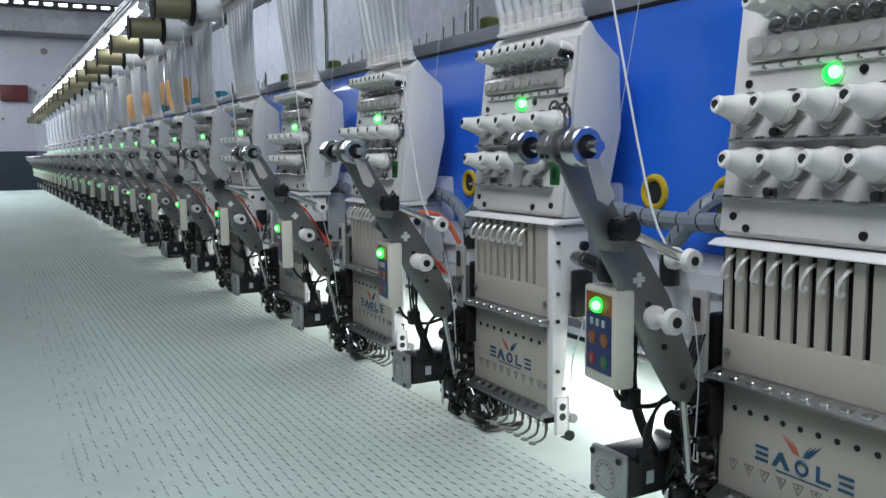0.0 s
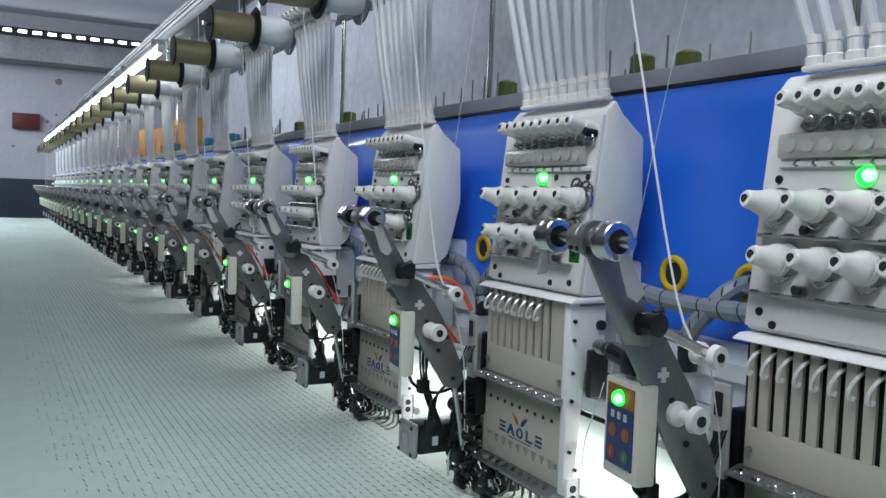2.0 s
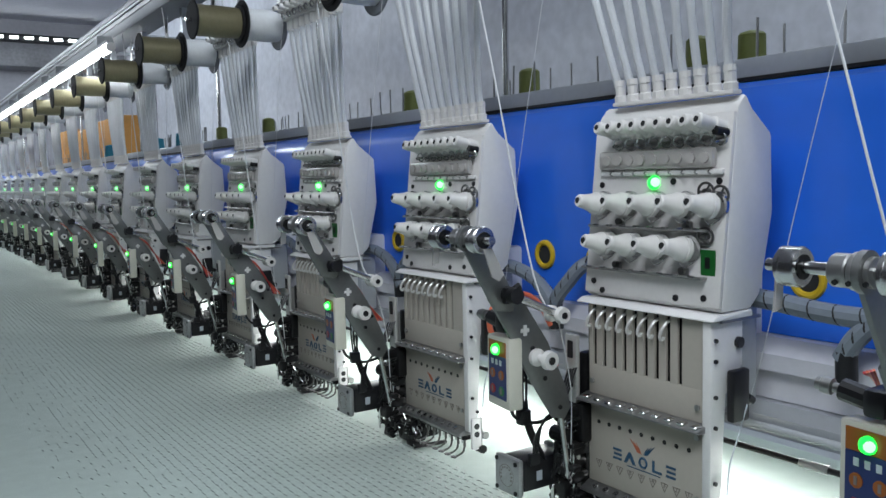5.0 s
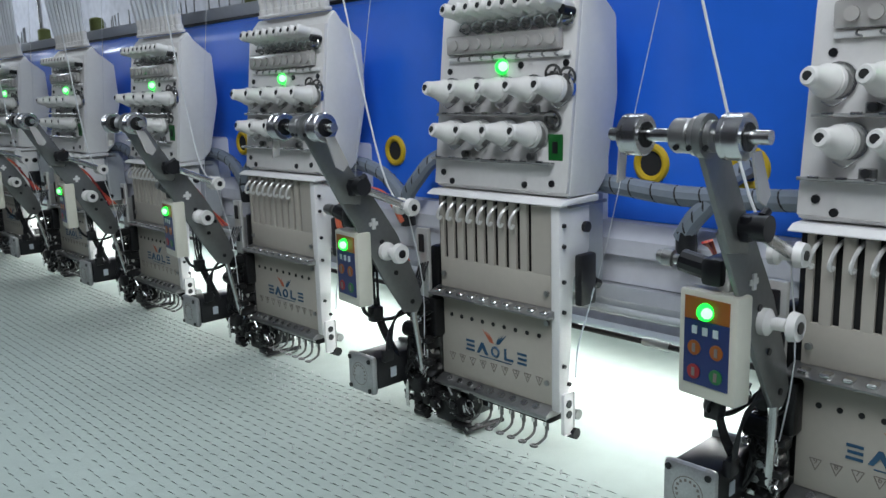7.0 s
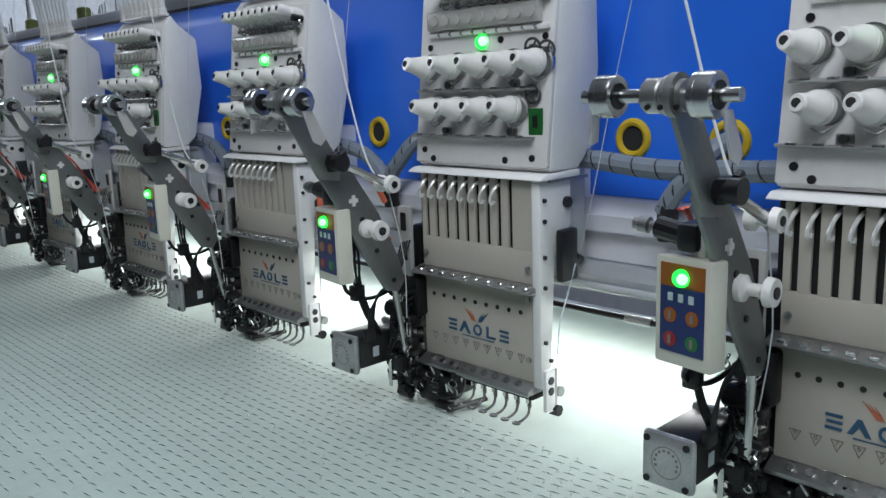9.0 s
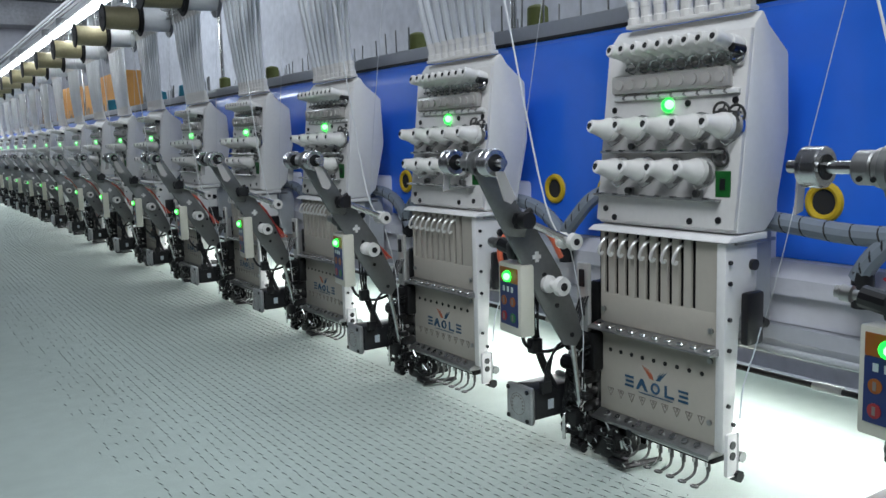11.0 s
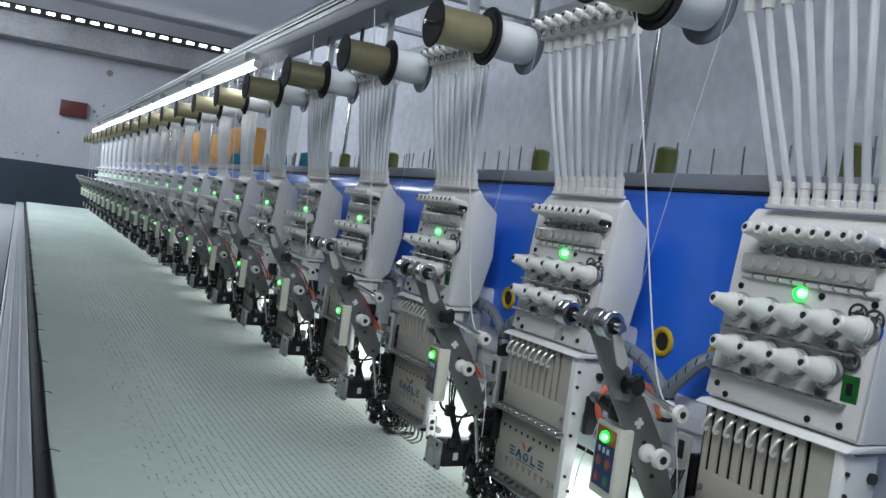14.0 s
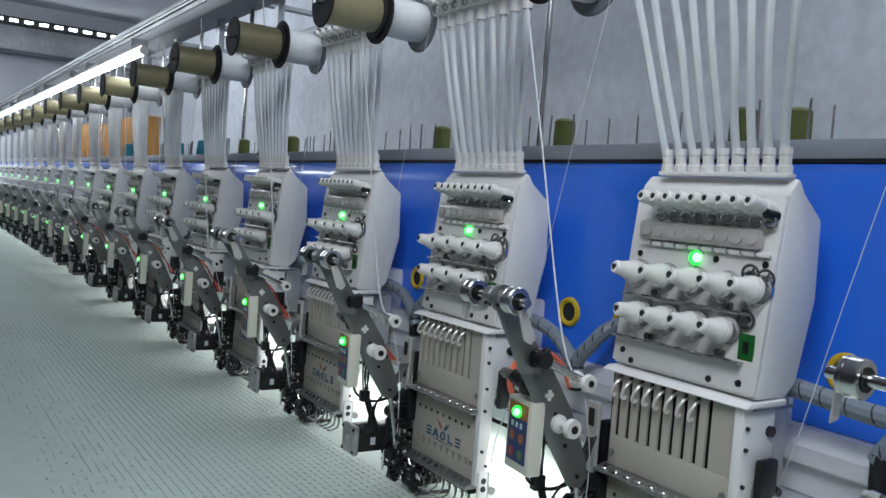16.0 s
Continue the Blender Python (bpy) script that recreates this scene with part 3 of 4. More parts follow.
    # black sheet that stands in for the shade behind the slots
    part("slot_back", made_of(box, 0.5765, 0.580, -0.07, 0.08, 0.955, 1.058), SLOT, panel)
    part("case_side", made_of(prism, [(0.574, 0.853), (0.566, 0.853), (0.566, 1.058), (0.614, 1.058), (0.614, 1.012), (0.589, 0.985), (0.581, 0.865)], -0.086, -0.0755, 0.0015), WHITE, h, "white side plate with screws")
    part("case_far_side", made_of(box, 0.574, 0.615, 0.0825, 0.0885, 0.86, 1.058, 0.001), DARK, h)
    part("case_body", made_of(box, 0.5805, 0.66, -0.07, 0.075, 0.965, 1.064, 0.003), GREY, h)
    part("neck", made_of(box, 0.64, 0.70, -0.055, 0.055, 1.02, 1.10, 0.006), WHITE, h)
    for x, z in ((0.572, 1.04), (0.572, 1.02), (0.572, 0.985), (0.572, 0.955), (0.572, 0.90), (0.580, 0.88)):
        part("screw", made_of(rod, (x, -0.086, z), (x, -0.0885, z), .0022, seg=8), BLACK, h)
    part("side_knob", made_of(rod, (0.606, -0.086, 1.035), (0.606, -0.090, 1.035), .0055, seg=12), BLACK, h)
    for i in range(8):
        d = s0 - (i + 0.0) * sp
        lev = bmesh.new()
        pipe(lev, [(0.578, d, 1.0535), (0.568, d, 1.0510), (0.5625, d + .0012, 1.0455), (0.5605, d + .0026, 1.0395), (0.5608, d + .0030, 1.0350), (0.5635, d + .0022, 1.0335), (0.5645, d + .0012, 1.0365)], .0017, 6, 5)
        part("take_up_lever", lev, LEVER, h)
    # guide strip
    gs = part("guide_strip", made_of(prism, [(0.553, 0.950), (0.553, 0.952), (0.570, 0.957), (0.574, 0.957), (0.574, 0.948)], -0.080, 0.088, 0.0008), STEEL, h, "chrome thread guide strip")
    for i in range(10):
        d = 0.076 - i * 0.0165
        part("guide_stud", made_of(box, 0.5555, 0.566, d - .0045, d + .0035, 0.9525, 0.9565, .0012, 1), CHROME, gs)
    # lower plate with lettering
    lp = part("lower_plate", made_of(box, 0.568, 0.572, -0.075, 0.082, 0.857, 0.9475, .0008), IVORY, h, "ivory plate with printed lettering")
    for i in range(9):
        d = 0.066 - i * 0.0156
        part("needle_hole", made_of(rod, (0.5681, d, 0.927), (0.5674, d, 0.927), .0024, seg=10), SLOT, lp)
        tri = bmesh.new()
        for a, b in (((d + .0045, .8835), (d - .0045, .8835)), ((d - .0045, .8835), (d, .8745)), ((d, .8745), (d + .0045, .8835))):
            rod(tri, (0.5678, a[0], a[1]), (0.5678, b[0], b[1]), .0004, seg=5)
        part("needle_mark", tri, INK, lp)
    # the maker's mark as plain shapes: barred blocks, a wedge, a disc, a foot
    for n, y in enumerate((0.038, -0.036)):
        for j in range(3):
            part("print_bar", made_of(box, 0.5674, 0.568, y - .0062, y + .0062 - .001 * (j == 1), .8912 + j * .0050, .8936 + j * .0050), LOGOBLUE, lp)
    wedge = bmesh.new()
    prism(wedge, [(-.0085, 0), (-.0015, .0125), (.0015, .0125), (.0085, 0), (.0045, 0), (0, .0065), (-.0045, 0)], 0.0, 0.0006)
    bmesh.ops.transform(wedge, verts=wedge.verts[:], matrix=Matrix(((0, 1, 0, .5674), (1, 0, 0, .020), (0, 0, 1, .8912), (0, 0, 0, 1))))
    part("print_wedge", wedge, LOGOBLUE, lp)
    disc = bmesh.new()
    ring(disc, (0.5676, 0.001, .8973), (1, 0, 0), .0050, .0013, 16, 5)
    part("print_disc", disc, LOGOBLUE, lp)
    foot = bmesh.new()
    box(foot, 0.5674, 0.568, -0.0145, -0.0115, .8936, .9036)
    box(foot, 0.5674, 0.568, -0.0240, -0.0115, .8912, .8936)
    part("print_foot", foot, LOGOBLUE, lp)
    part("underline", made_of(box, 0.5674, 0.568, -0.022, 0.024, 0.8880, 0.8889), LOGOBLUE, lp)
    for i in range(9):
        words(str(9 - i), 0.0065, INK, lp, "needle_number", facing_aisle(0.5677, 0.066 - i * 0.0156, 0.8795))
    for sgn, mat, lbl in ((1, LOGORED, "red half of the printed wings"), (-1, LOGOBLUE, "blue half of the printed wings")):
        w = bmesh.new()
        for j in range(3):
            a = [(0.002 + sgn * (.001 + .001 * j), .906 + .002 * j), (0.002 + sgn * (.017 - .004 * j), .9185 - .001 * j), (0.002 + sgn * (.007 - .001 * j), .9065 + .0022 * j)]
            vs = [w.verts.new((0.5675, y, z)) for y, z in a]
            vb = [w.verts.new((0.5682, y, z)) for y, z in a]
            w.faces.new(vs)
            for q in range(3):
                w.faces.new((vs[q], vs[(q + 1) % 3], vb[(q + 1) % 3], vb[q]))
        bmesh.ops.recalc_face_normals(w, faces=w.faces[:])
        part("wing_print", w, mat, lp, lbl)
    for d, z in ((-0.069, 0.942), (-0.069, 0.880), (0.076, 0.972), (-0.069, 0.972)):
        part("screw", made_of(rod, (0.5685, d, z), (0.566, d, z), .003, seg=8), STEEL, h)
    # needle clamp bar and presser feet
    cb = part("clamp_bar", made_of(prism, [(0.556, 0.846), (0.556, 0.850), (0.569, 0.8565), (0.585, 0.8565), (0.585, 0.846)], -0.077, 0.084, 0.0008), STEEL, h)
    part("clamp_groove", made_of(box, 0.5652, 0.566, -0.07, 0.08, 0.8405, 0.8425), CHROME, h)
    for i in range(9):
        d = 0.066 - i * 0.0156
        part("clamp_screw", made_of(rod, (0.5635, d, .8525), (0.5615, d, .8555), .0036, seg=10), CHROME, cb)
        part("needle", made_of(rod, (0.577, d, .847), (0.577, d, .816), .0009, .0004, 6), CHROME, h)
        if i > 0:
            ft = bmesh.new()
            box(ft, 0.5735, 0.5755, d - .0065, d - .0015, .826, .850, .0006, 1)
            pipe(ft, [(0.5745, d - .004, .828), (0.573, d - .0035, .820), (0.568, d - .002, .8155), (0.562, d - .001, .8138)], .0015, 6, 4)
            ring(ft, (0.5585, d, .8134), (0.15, 0, 1), .0034, .0013, 12, 6)
            part("presser_foot", ft, FOOT, h)
            part("foot_spring", made_of(rod, (0.5715, d - .004, .832), (0.5715, d - .004, .847), .0017, seg=8), CHROME, h)
    part("clamp_under", made_of(box, 0.566, 0.592, -0.074, 0.08, 0.838, 0.8455, 0.002), DARK, h)
    cor = part("corner_latch", made_of(box, 0.569, 0.586, -0.0885, -0.0865, 0.828, 0.872, 0.003), WHITE, h, "white latch plate")
    part("latch_slot", made_of(rod, (0.5775, -0.0885, 0.860), (0.5775, -0.0893, 0.860), 0.0042, seg=12), BLACK, cor)
    part("latch_slot", made_of(rod, (0.5775, -0.0885, 0.849), (0.5775, -0.0893, 0.849), 0.0042, seg=12), BLACK, cor)
    part("latch_nut", made_of(rod, (0.586, -0.078, .827), (0.586, -0.092, .827), .006, seg=8), DARK, h)
    part("latch_bolt", made_of(rod, (0.592, -0.080, .845), (0.592, -0.090, .845), .0055, seg=8), STEEL, h)
    # presser mechanism under the case
    mech = bmesh.new()
    box(mech, 0.585, 0.640, 0.03, 0.085, 0.822, 0.856, 0.003)
    rod(mech, (0.572, 0.070, 0.832), (0.572, 0.094, 0.832), .013, seg=14)
    rod(mech, (0.556, 0.060, 0.826), (0.600, 0.060, 0.826), .0085, seg=12)
    box(mech, 0.566, 0.60, 0.040, 0.056, 0.812, 0.842, 0.003)
    box(mech, 0.556, 0.588, 0.062, 0.075, 0.808, 0.818, 0.002)
    box(mech, 0.552, 0.580, 0.044, 0.082, 0.806, 0.838, 0.004)
    box(mech, 0.548, 0.560, 0.030, 0.052, 0.8045, 0.812, 0.002)
    rod(mech, (0.546, 0.086, 0.812), (0.546, 0.104, 0.812), .006, seg=10)
    rod(mech, (0.548, 0.030, 0.8065), (0.60, 0.022, 0.8065), .003, seg=8)
    box(mech, 0.542, 0.552, 0.096, 0.106, 0.810, 0.868, 0.002)
    ring(mech, (0.560, 0.080, .822), (1, .2, 0), .010, .003, 14, 6)
    for j in range(9):
        rod(mech, (0.562 + .004 * j, 0.092 - .007 * j, .824 + .003 * (j % 3)), (0.552 + .005 * j, 0.096 - .006 * j, .836 - .005 * (j % 4)), .0028, seg=7)
    pick = random.Random(5)
    for j in range(22):
        c = Vector((0.547 + pick.uniform(0, .012), pick.uniform(.024, .104), pick.uniform(.808, .846)))
        e = Vector((pick.uniform(.002, .006), pick.uniform(.002, .006), pick.uniform(.002, .005)))
        box(mech, c.x - e.x, c.x + e.x, c.y - e.y, c.y + e.y, c.z - e.z, c.z + e.z, .0008, 1)
        rod(mech, c, c + Vector((pick.uniform(-.006, .004), pick.uniform(-.008, .008), pick.uniform(-.004, .010))), .0016, seg=6)
    part("presser_mechanism", mech, DARK, h, "oily dark presser mechanism")
    fine = bmesh.new()
    for j in range(7):
        ring(fine, (0.558 + .003 * (j % 3), 0.088 - .010 * j, .826 + .004 * (j % 2)), (1, .3 * (j % 3) - .3, .2), .0048, .0011, 10, 5)
    for j in range(16):
        c = Vector((0.543 + pick.uniform(0, .006), pick.uniform(.020, .104), pick.uniform(.808, .846)))
        rod(fine, c, c + Vector((pick.uniform(-.003, .003), pick.uniform(-.006, .006), pick.uniform(-.004, .009))), pick.uniform(.0007, .0014), seg=6)
    tagged(part("spring_tangle", fine, CHROME, h, "tangle of small bright springs"), kind="stuff")
    bb = part("sensor_box", made_of(box, 0.588, 0.613, -0.096, -0.0865, 0.958, 1.010, 0.003), BLACK, h, "black sensor box")
    part("sensor_plug", made_of(rod, (0.612, -0.092, .980), (0.620, -0.092, .976), .005, seg=8), BLACK, bb)
    part("sensor_wire", made_of(pipe, [(0.606, -0.0975, .975), (0.599, -0.093, .945), (0.592, -0.0885, .915), (0.588, -0.0885, .885)], .0008, 5, 6), INKWHITE, bb)
    # tube nozzles on the head top
    noz = part("nozzle_bar", made_of(box, 0.597, 0.611, -0.085, 0.072, 1.2745, 1.279, .0012), KNOB, h)
    for i in range(9):
        d = 0.065 - i * 0.0178
        part("nozzle", made_of(turned, (0.604, d, 1.279), (0.602, d, 1.303), [(0, .0072), (.28, .0072), (.32, .0058), (.7, .0058), (.74, .0064), (1, .0060)], 10), KNOB, noz)
    return h


def build_tubes():
    b = thing("thread_tubes", (0.6, 0, 1.3), "nine milky plastic thread tubes rising from a head", "thread tubes", "tube bundles over the heads")
    for i in range(9):
        d, e = 0.065 - i * 0.0178, 0.136 - i * 0.0260
        part("tube", made_of(pipe, [(0.602, d, 1.29), (0.600, d * .8 + e * .2 + .001, 1.335), (0.598, d * .45 + e * .55 + .003 * math.sin(i * 2.1), 1.41), (0.600, e, 1.495)], .0044, 8, 6), TUBE, b)
    r = part("tube_holder", made_of(box, 0.590, 0.612, -0.084, 0.149, 1.5115, 1.524, .002), KNOB, b, "white holder strip of the tubes")
    for i in range(9):
        e = 0.136 - i * 0.0260
        part("socket", made_of(rod, (0.600, e, 1.492), (0.601, e, 1.512), .0068, .0078, 10), KNOB, r)
        ey = part("eyelet", made_of(turned, (0.590, e, 1.530), (0.566, e, 1.533), [(0, .0058), (.3, .0066), (.36, .0078), (.5, .0078), (.56, .0062), (1, .0056)], 12), KNOB, r)
        part("hole", made_of(rod, (0.5661, e, 1.533), (0.5652, e, 1.533), .0026, seg=8), SLOT, ey)
        part("check_spring", made_of(ring, (0.584, e - .004, 1.519), (1, .2, .2), .0052, .0011, 12, 5), CHROME, r)
    part("upper_strip", made_of(box, 0.590, 0.612, -0.084, 0.149, 1.5245, 1.540, .002), KNOB, r)
    part("hanger", made_of(box, 0.592, 0.607, -0.004, 0.02, 1.5405, 1.656), ALU, b)
    return b


def build_device():
    """The cord-laying device: arm plate, roller pair, motor."""
    v = thing("cording_device", (0.5, 0.09, 0.81), "steel cord-laying device with rollers and a black stepping motor", "cording device", "devices between the heads")
    arm = part("upper_arm", made_of(prism, [(0.386, 1.140), (0.398, 1.152), (0.412, 1.146), (0.455, 1.078), (0.452, 1.062), (0.428, 1.066)], 0.070, 0.074, 0.0008), ARM, v, "bent grey steel arm plate")
    low = part("lower_arm", made_of(prism, [(0.424, 1.078), (0.440, 1.090), (0.462, 1.082), (0.502, 1.024), (0.527, 0.972), (0.534, 0.948), (0.525, 0.936), (0.508, 0.940), (0.478, 0.985), (0.448, 1.040)], 0.0745, 0.0785, 0.0008), ARM, v)
    plus = bmesh.new()
    box(plus, 0.4645, 0.4755, 0.0735, 0.0745, 1.038, 1.042)
    box(plus, 0.468, 0.472, 0.0730, 0.0745, 1.0345, 1.0455)
    part("cross_cut", plus, WHITE, low)
    for x, z in ((0.452, 1.064), (0.480, 1.020), (0.497, 0.985), (0.508, 1.0), (0.518, 0.95)):
        part("arm_hole", made_of(rod, (x, 0.0745, z), (x, 0.0732, z), .0026, seg=10), BLACK, low)
    part("arm_eye", made_of(rod, (0.398, 0.0695, 1.140), (0.398, 0.0743, 1.140), .0132, seg=28), ARM, arm)
    part("roller_shaft", made_of(rod, (0.398, 0.033, 1.140), (0.398, 0.137, 1.140), .0042), CHROME, v)
    for a, b, r in ((0.112, 0.126, .0130), (0.046, 0.060, .0135)):
        ro = part("roller", made_of(turned, (0.398, a, 1.140), (0.398, b, 1.140), [(0, r * .70), (.01, r * .93), (.08, r), (.62, r), (.66, r * .95), (.72, r * .95), (.76, r), (.94, r), (1, r * .93)], 26), CHROME, v, "polished steel roller")
        part("roller_bore", made_of(rod, (0.398, a - .0006, 1.140), (0.398, a + .0006, 1.140), r * .62), DARK, ro)
    for a, b, r in ((0.0655, 0.0695, .0095), (0.0745, 0.0785, .0118), (0.080, 0.0915, .0105)):
        co = part("collar", made_of(turned, (0.398, a, 1.140), (0.398, b, 1.140), [(0, r * .92), (.1, r), (.9, r), (1, r * .92)], 22), STEEL, v)
        part("collar_screw", made_of(rod, (0.398 - r * .8, (a + b) / 2, 1.134), (0.398 - r * .98, (a + b) / 2, 1.1335), .0017, seg=8), BLACK, co)
    part("thread_ear", made_of(prism, [(0.394, 1.132), (0.404, 1.132), (0.418, 1.106), (0.412, 1.100), (0.404, 1.104)], 0.041, 0.0425), ACRYLIC, v)
    part("thread_ear", made_of(prism, [(0.394, 1.132), (0.402, 1.132), (0.400, 1.112), (0.392, 1.110)], 0.128, 0.1295), ACRYLIC, v)
    piv = bmesh.new()
    rod(piv, (0.444, 0.053, 1.081), (0.444, 0.0735, 1.081), .0085, seg=18)
    rod(piv, (0.444, 0.058, 1.088), (0.450, 0.058, 1.091), .0032, seg=10)
    box(piv, 0.436, 0.458, 0.062, 0.0695, 1.072, 1.089, .002)
    part("pivot_block", piv, BLACK, v)
    part("knob_rod", made_of(rod, (0.452, 0.066, 1.078), (0.509, 0.068, 1.054), .0042), CHROME, v)
    part("knob_wheel", made_of(turned, (0.511, 0.082, 1.053), (0.511, 0.058, 1.053), [(0, .009), (.2, .009), (.3, .005), (.65, .005), (.75, .0095), (1, .0085)]), KNOB, v, "white flanged guide wheel")
    part("wheel_bore", made_of(rod, (0.511, 0.0585, 1.053), (0.511, 0.057, 1.053), .0036), BLACK, v)
    part("guide_wheel", made_of(turned, (0.484, 0.074, 1.010), (0.484, 0.048, 1.010), [(0, .0095), (.18, .0095), (.3, .0045), (.65, .0045), (.78, .0105), (1, .0095)]), KNOB, v, "white flanged guide wheel")
    part("wheel_bore", made_of(rod, (0.484, 0.0485, 1.010), (0.484, 0.047, 1.010), .0042), BLACK, v)
    # rear clamp with its small knob
    cl = bmesh.new()
    box(cl, 0.452, 0.486, 0.088, 0.104, 1.036, 1.056, .004)
    rod(cl, (0.462, 0.10, 1.046), (0.462, 0.122, 1.050), .008, seg=12)
    part("clamp", cl, BLACK, v)
    part("clamp_knob", made_of(turned, (0.462, 0.120, 1.0495), (0.460, 0.140, 1.0515), [(0, .004), (.4, .0035), (.45, .006), (.8, .006), (.85, .0045), (1, .0045)]), STEEL, v)
    # stepping motor
    mo = part("motor", made_of(prism, [(0.4915, 0.849), (0.4915, 0.886), (0.5540, 0.886), (0.5540, 0.849)], 0.1060, 0.1440, .004), BLACK, v, "black stepping motor")
    cap = part("motor_cap", made_of(box, 0.4820, 0.4910, 0.1030, 0.1470, 0.845, 0.889, .0045), MOTORCAP, mo, "silvery cast end cap")
    part("cap_ring", made_of(ring, (0.4822, 0.1250, 0.867), (1, 0, 0), .0125, .0005, 24, 5), INK, cap)
    for j in range(10):
        a = -.4 + j * .44
        part("cap_mark", made_of(box, 0.4815, 0.4822, 0.1250 + .0095 * math.cos(a) - .0009, 0.1250 + .0095 * math.cos(a) + .0009, 0.867 + .0095 * math.sin(a) - .001, 0.867 + .0095 * math.sin(a) + .001), INK, cap)
    part("motor_flange", made_of(box, 0.5545, 0.5620, 0.1030, 0.1470, 0.845, 0.889, .004), MOTORCAP, mo)
    part("motor_label", made_of(box, 0.5100, 0.5180, 0.1052, 0.1060, 0.860, 0.871), INKWHITE, mo)
    for y in (0.1085, 0.1415):
        for z in (0.8505, 0.8835):
            part("motor_screw", made_of(rod, (0.4822, y, z), (0.4810, y, z), .0028, seg=8), DARK, mo)
    part("motor_plug", made_of(box, 0.4960, 0.5100, 0.0980, 0.1055, 0.881, 0.895, .002), BLACK, mo)
    for j in range(4):
        part("motor_wire", made_of(pipe, [(0.5000 + .002 * j, 0.1000, 0.891), (0.5030 + .003 * j, 0.096, 0.918 + .004 * j), (0.53, 0.092 - .003 * j, 0.95), (0.545 + .004 * j, 0.09, 0.985)], .0012, 5, 5), BLACK, mo)
    # mounting frame beside the case
    fr = part("frame_plate", made_of(box, 0.556, 0.562, 0.089, 0.108, 0.842, 1.022, .002), PLATE, v, "pale slotted mounting plate")
    part("frame_bend", made_of(box, 0.562, 0.574, 0.104, 0.108, 0.86, 0.995, .0015), PLATE, fr)
    for z in (0.885, 0.925, 0.962, 0.995):
        part("frame_slot", made_of(box, 0.5545, 0.5562, 0.094, 0.103, z, z + .02, .0008, 1), BLACK, fr)
    sh = bmesh.new()
    rod(sh, (0.548, 0.096, 0.83), (0.548, 0.096, 0.93), .0055, seg=10)
    rod(sh, (0.545, 0.104, 0.835), (0.545, 0.104, 0.90), .004, seg=8)
    box(sh, 0.538, 0.566, 0.086, 0.112, 0.884, 0.902, .003)
    box(sh, 0.536, 0.562, 0.086, 0.114, 0.852, 0.866, .003)
    box(sh, 0.534, 0.560, 0.084, 0.108, 0.822, 0.838, .003)
    rod(sh, (0.530, 0.098, 0.875), (0.560, 0.098, 0.875), .010, seg=14)
    rod(sh, (0.534, 0.098, 0.830), (0.552, 0.098, 0.814), .007, .004, 10)
    for j in range(8):
        rod(sh, (0.535 + .003 * j, 0.115 - .004 * j, .825 + .010 * j), (0.528 + .004 * j, 0.112 - .003 * j, .836 + .009 * j), .003, seg=7)
    box(sh, 0.545, 0.566, 0.078, 0.106, 0.90, 0.945, .004)
    box(sh, 0.528, 0.552, 0.090, 0.112, 0.836, 0.856, .003)
    rod(sh, (0.520, 0.092, 0.935), (0.556, 0.092, 0.935), .008, seg=12)
    rod(sh, (0.53, 0.086, 0.91), (0.53, 0.108, 0.91), .009, seg=12)
    box(sh, 0.560, 0.600, 0.088, 0.101, 0.812, 0.90, .003)
    box(sh, 0.563, 0.59, 0.09, 0.103, 0.90, 1.0, .003)
    for j in range(12):
        a = j * 1.9
        c = Vector((0.536 + .002 * (j % 4), 0.096 + .012 * math.sin(a), .818 + .009 * j))
        box(sh, c.x - .006, c.x + .006, c.y - .005, c.y + .005, c.z - .0035, c.z + .0035, .0012, 1)
    for j in range(6):
        pipe(sh, [(0.534, 0.112 - .004 * j, .835 + .012 * j), (0.524, 0.110 - .003 * j, .850 + .010 * j), (0.528, 0.100, .872 + .009 * j), (0.545, 0.098 - .003 * j, .890 + .008 * j)], .0017, 5, 4)
    bmesh.ops.translate(sh, verts=sh.verts[:], vec=(.009, 0, 0))
    part("feed_mechanism", sh, DARK, v, "dark cord feed mechanism")
    ch = bmesh.new()
    for j in range(6):
        rod(ch, (0.533, 0.108 - .003 * j, .828 + .013 * j), (0.529, 0.108 - .003 * j, .828 + .013 * j), .0035, seg=8)
    rod(ch, (0.541, 0.088, 0.82), (0.541, 0.088, 0.90), .0016, seg=6)
    for j in range(14):
        a = j * 2.399
        c = Vector((0.531 + .003 * (j % 3), 0.099 + .013 * math.cos(a), .828 + .008 * j))
        ring(ch, c, (1, .3 * math.cos(a), .3 * math.sin(a)), .0036, .0010, 10, 5)
        rod(ch, c, c + Vector((.004, .008 * math.sin(a), .009 * math.cos(a * 2))), .0012, seg=6)
    box(ch, 0.5265, 0.5285, 0.106, 0.111, 0.818, 0.850, .0008, 1)
    bmesh.ops.translate(ch, verts=ch.verts[:], vec=(.008, 0, 0))
    part("feed_screws", ch, CHROME, v)
    for j in range(5):
        part("hanging_wire", made_of(pipe, [(0.492 + .003 * j, 0.112, 1.00), (0.496 + .004 * (j % 3), 0.118 - .002 * j, 0.965), (0.498 + .002 * j, 0.114, 0.935), (0.508 + .002 * j, 0.112, 0.905), (0.522, 0.110 - .002 * j, 0.882)], .0013, 5, 5), BLACK, v)
    part("wire_plug", made_of(box, 0.492, 0.506, 0.108, 0.120, 0.925, 0.942, .002), BLACK, v)
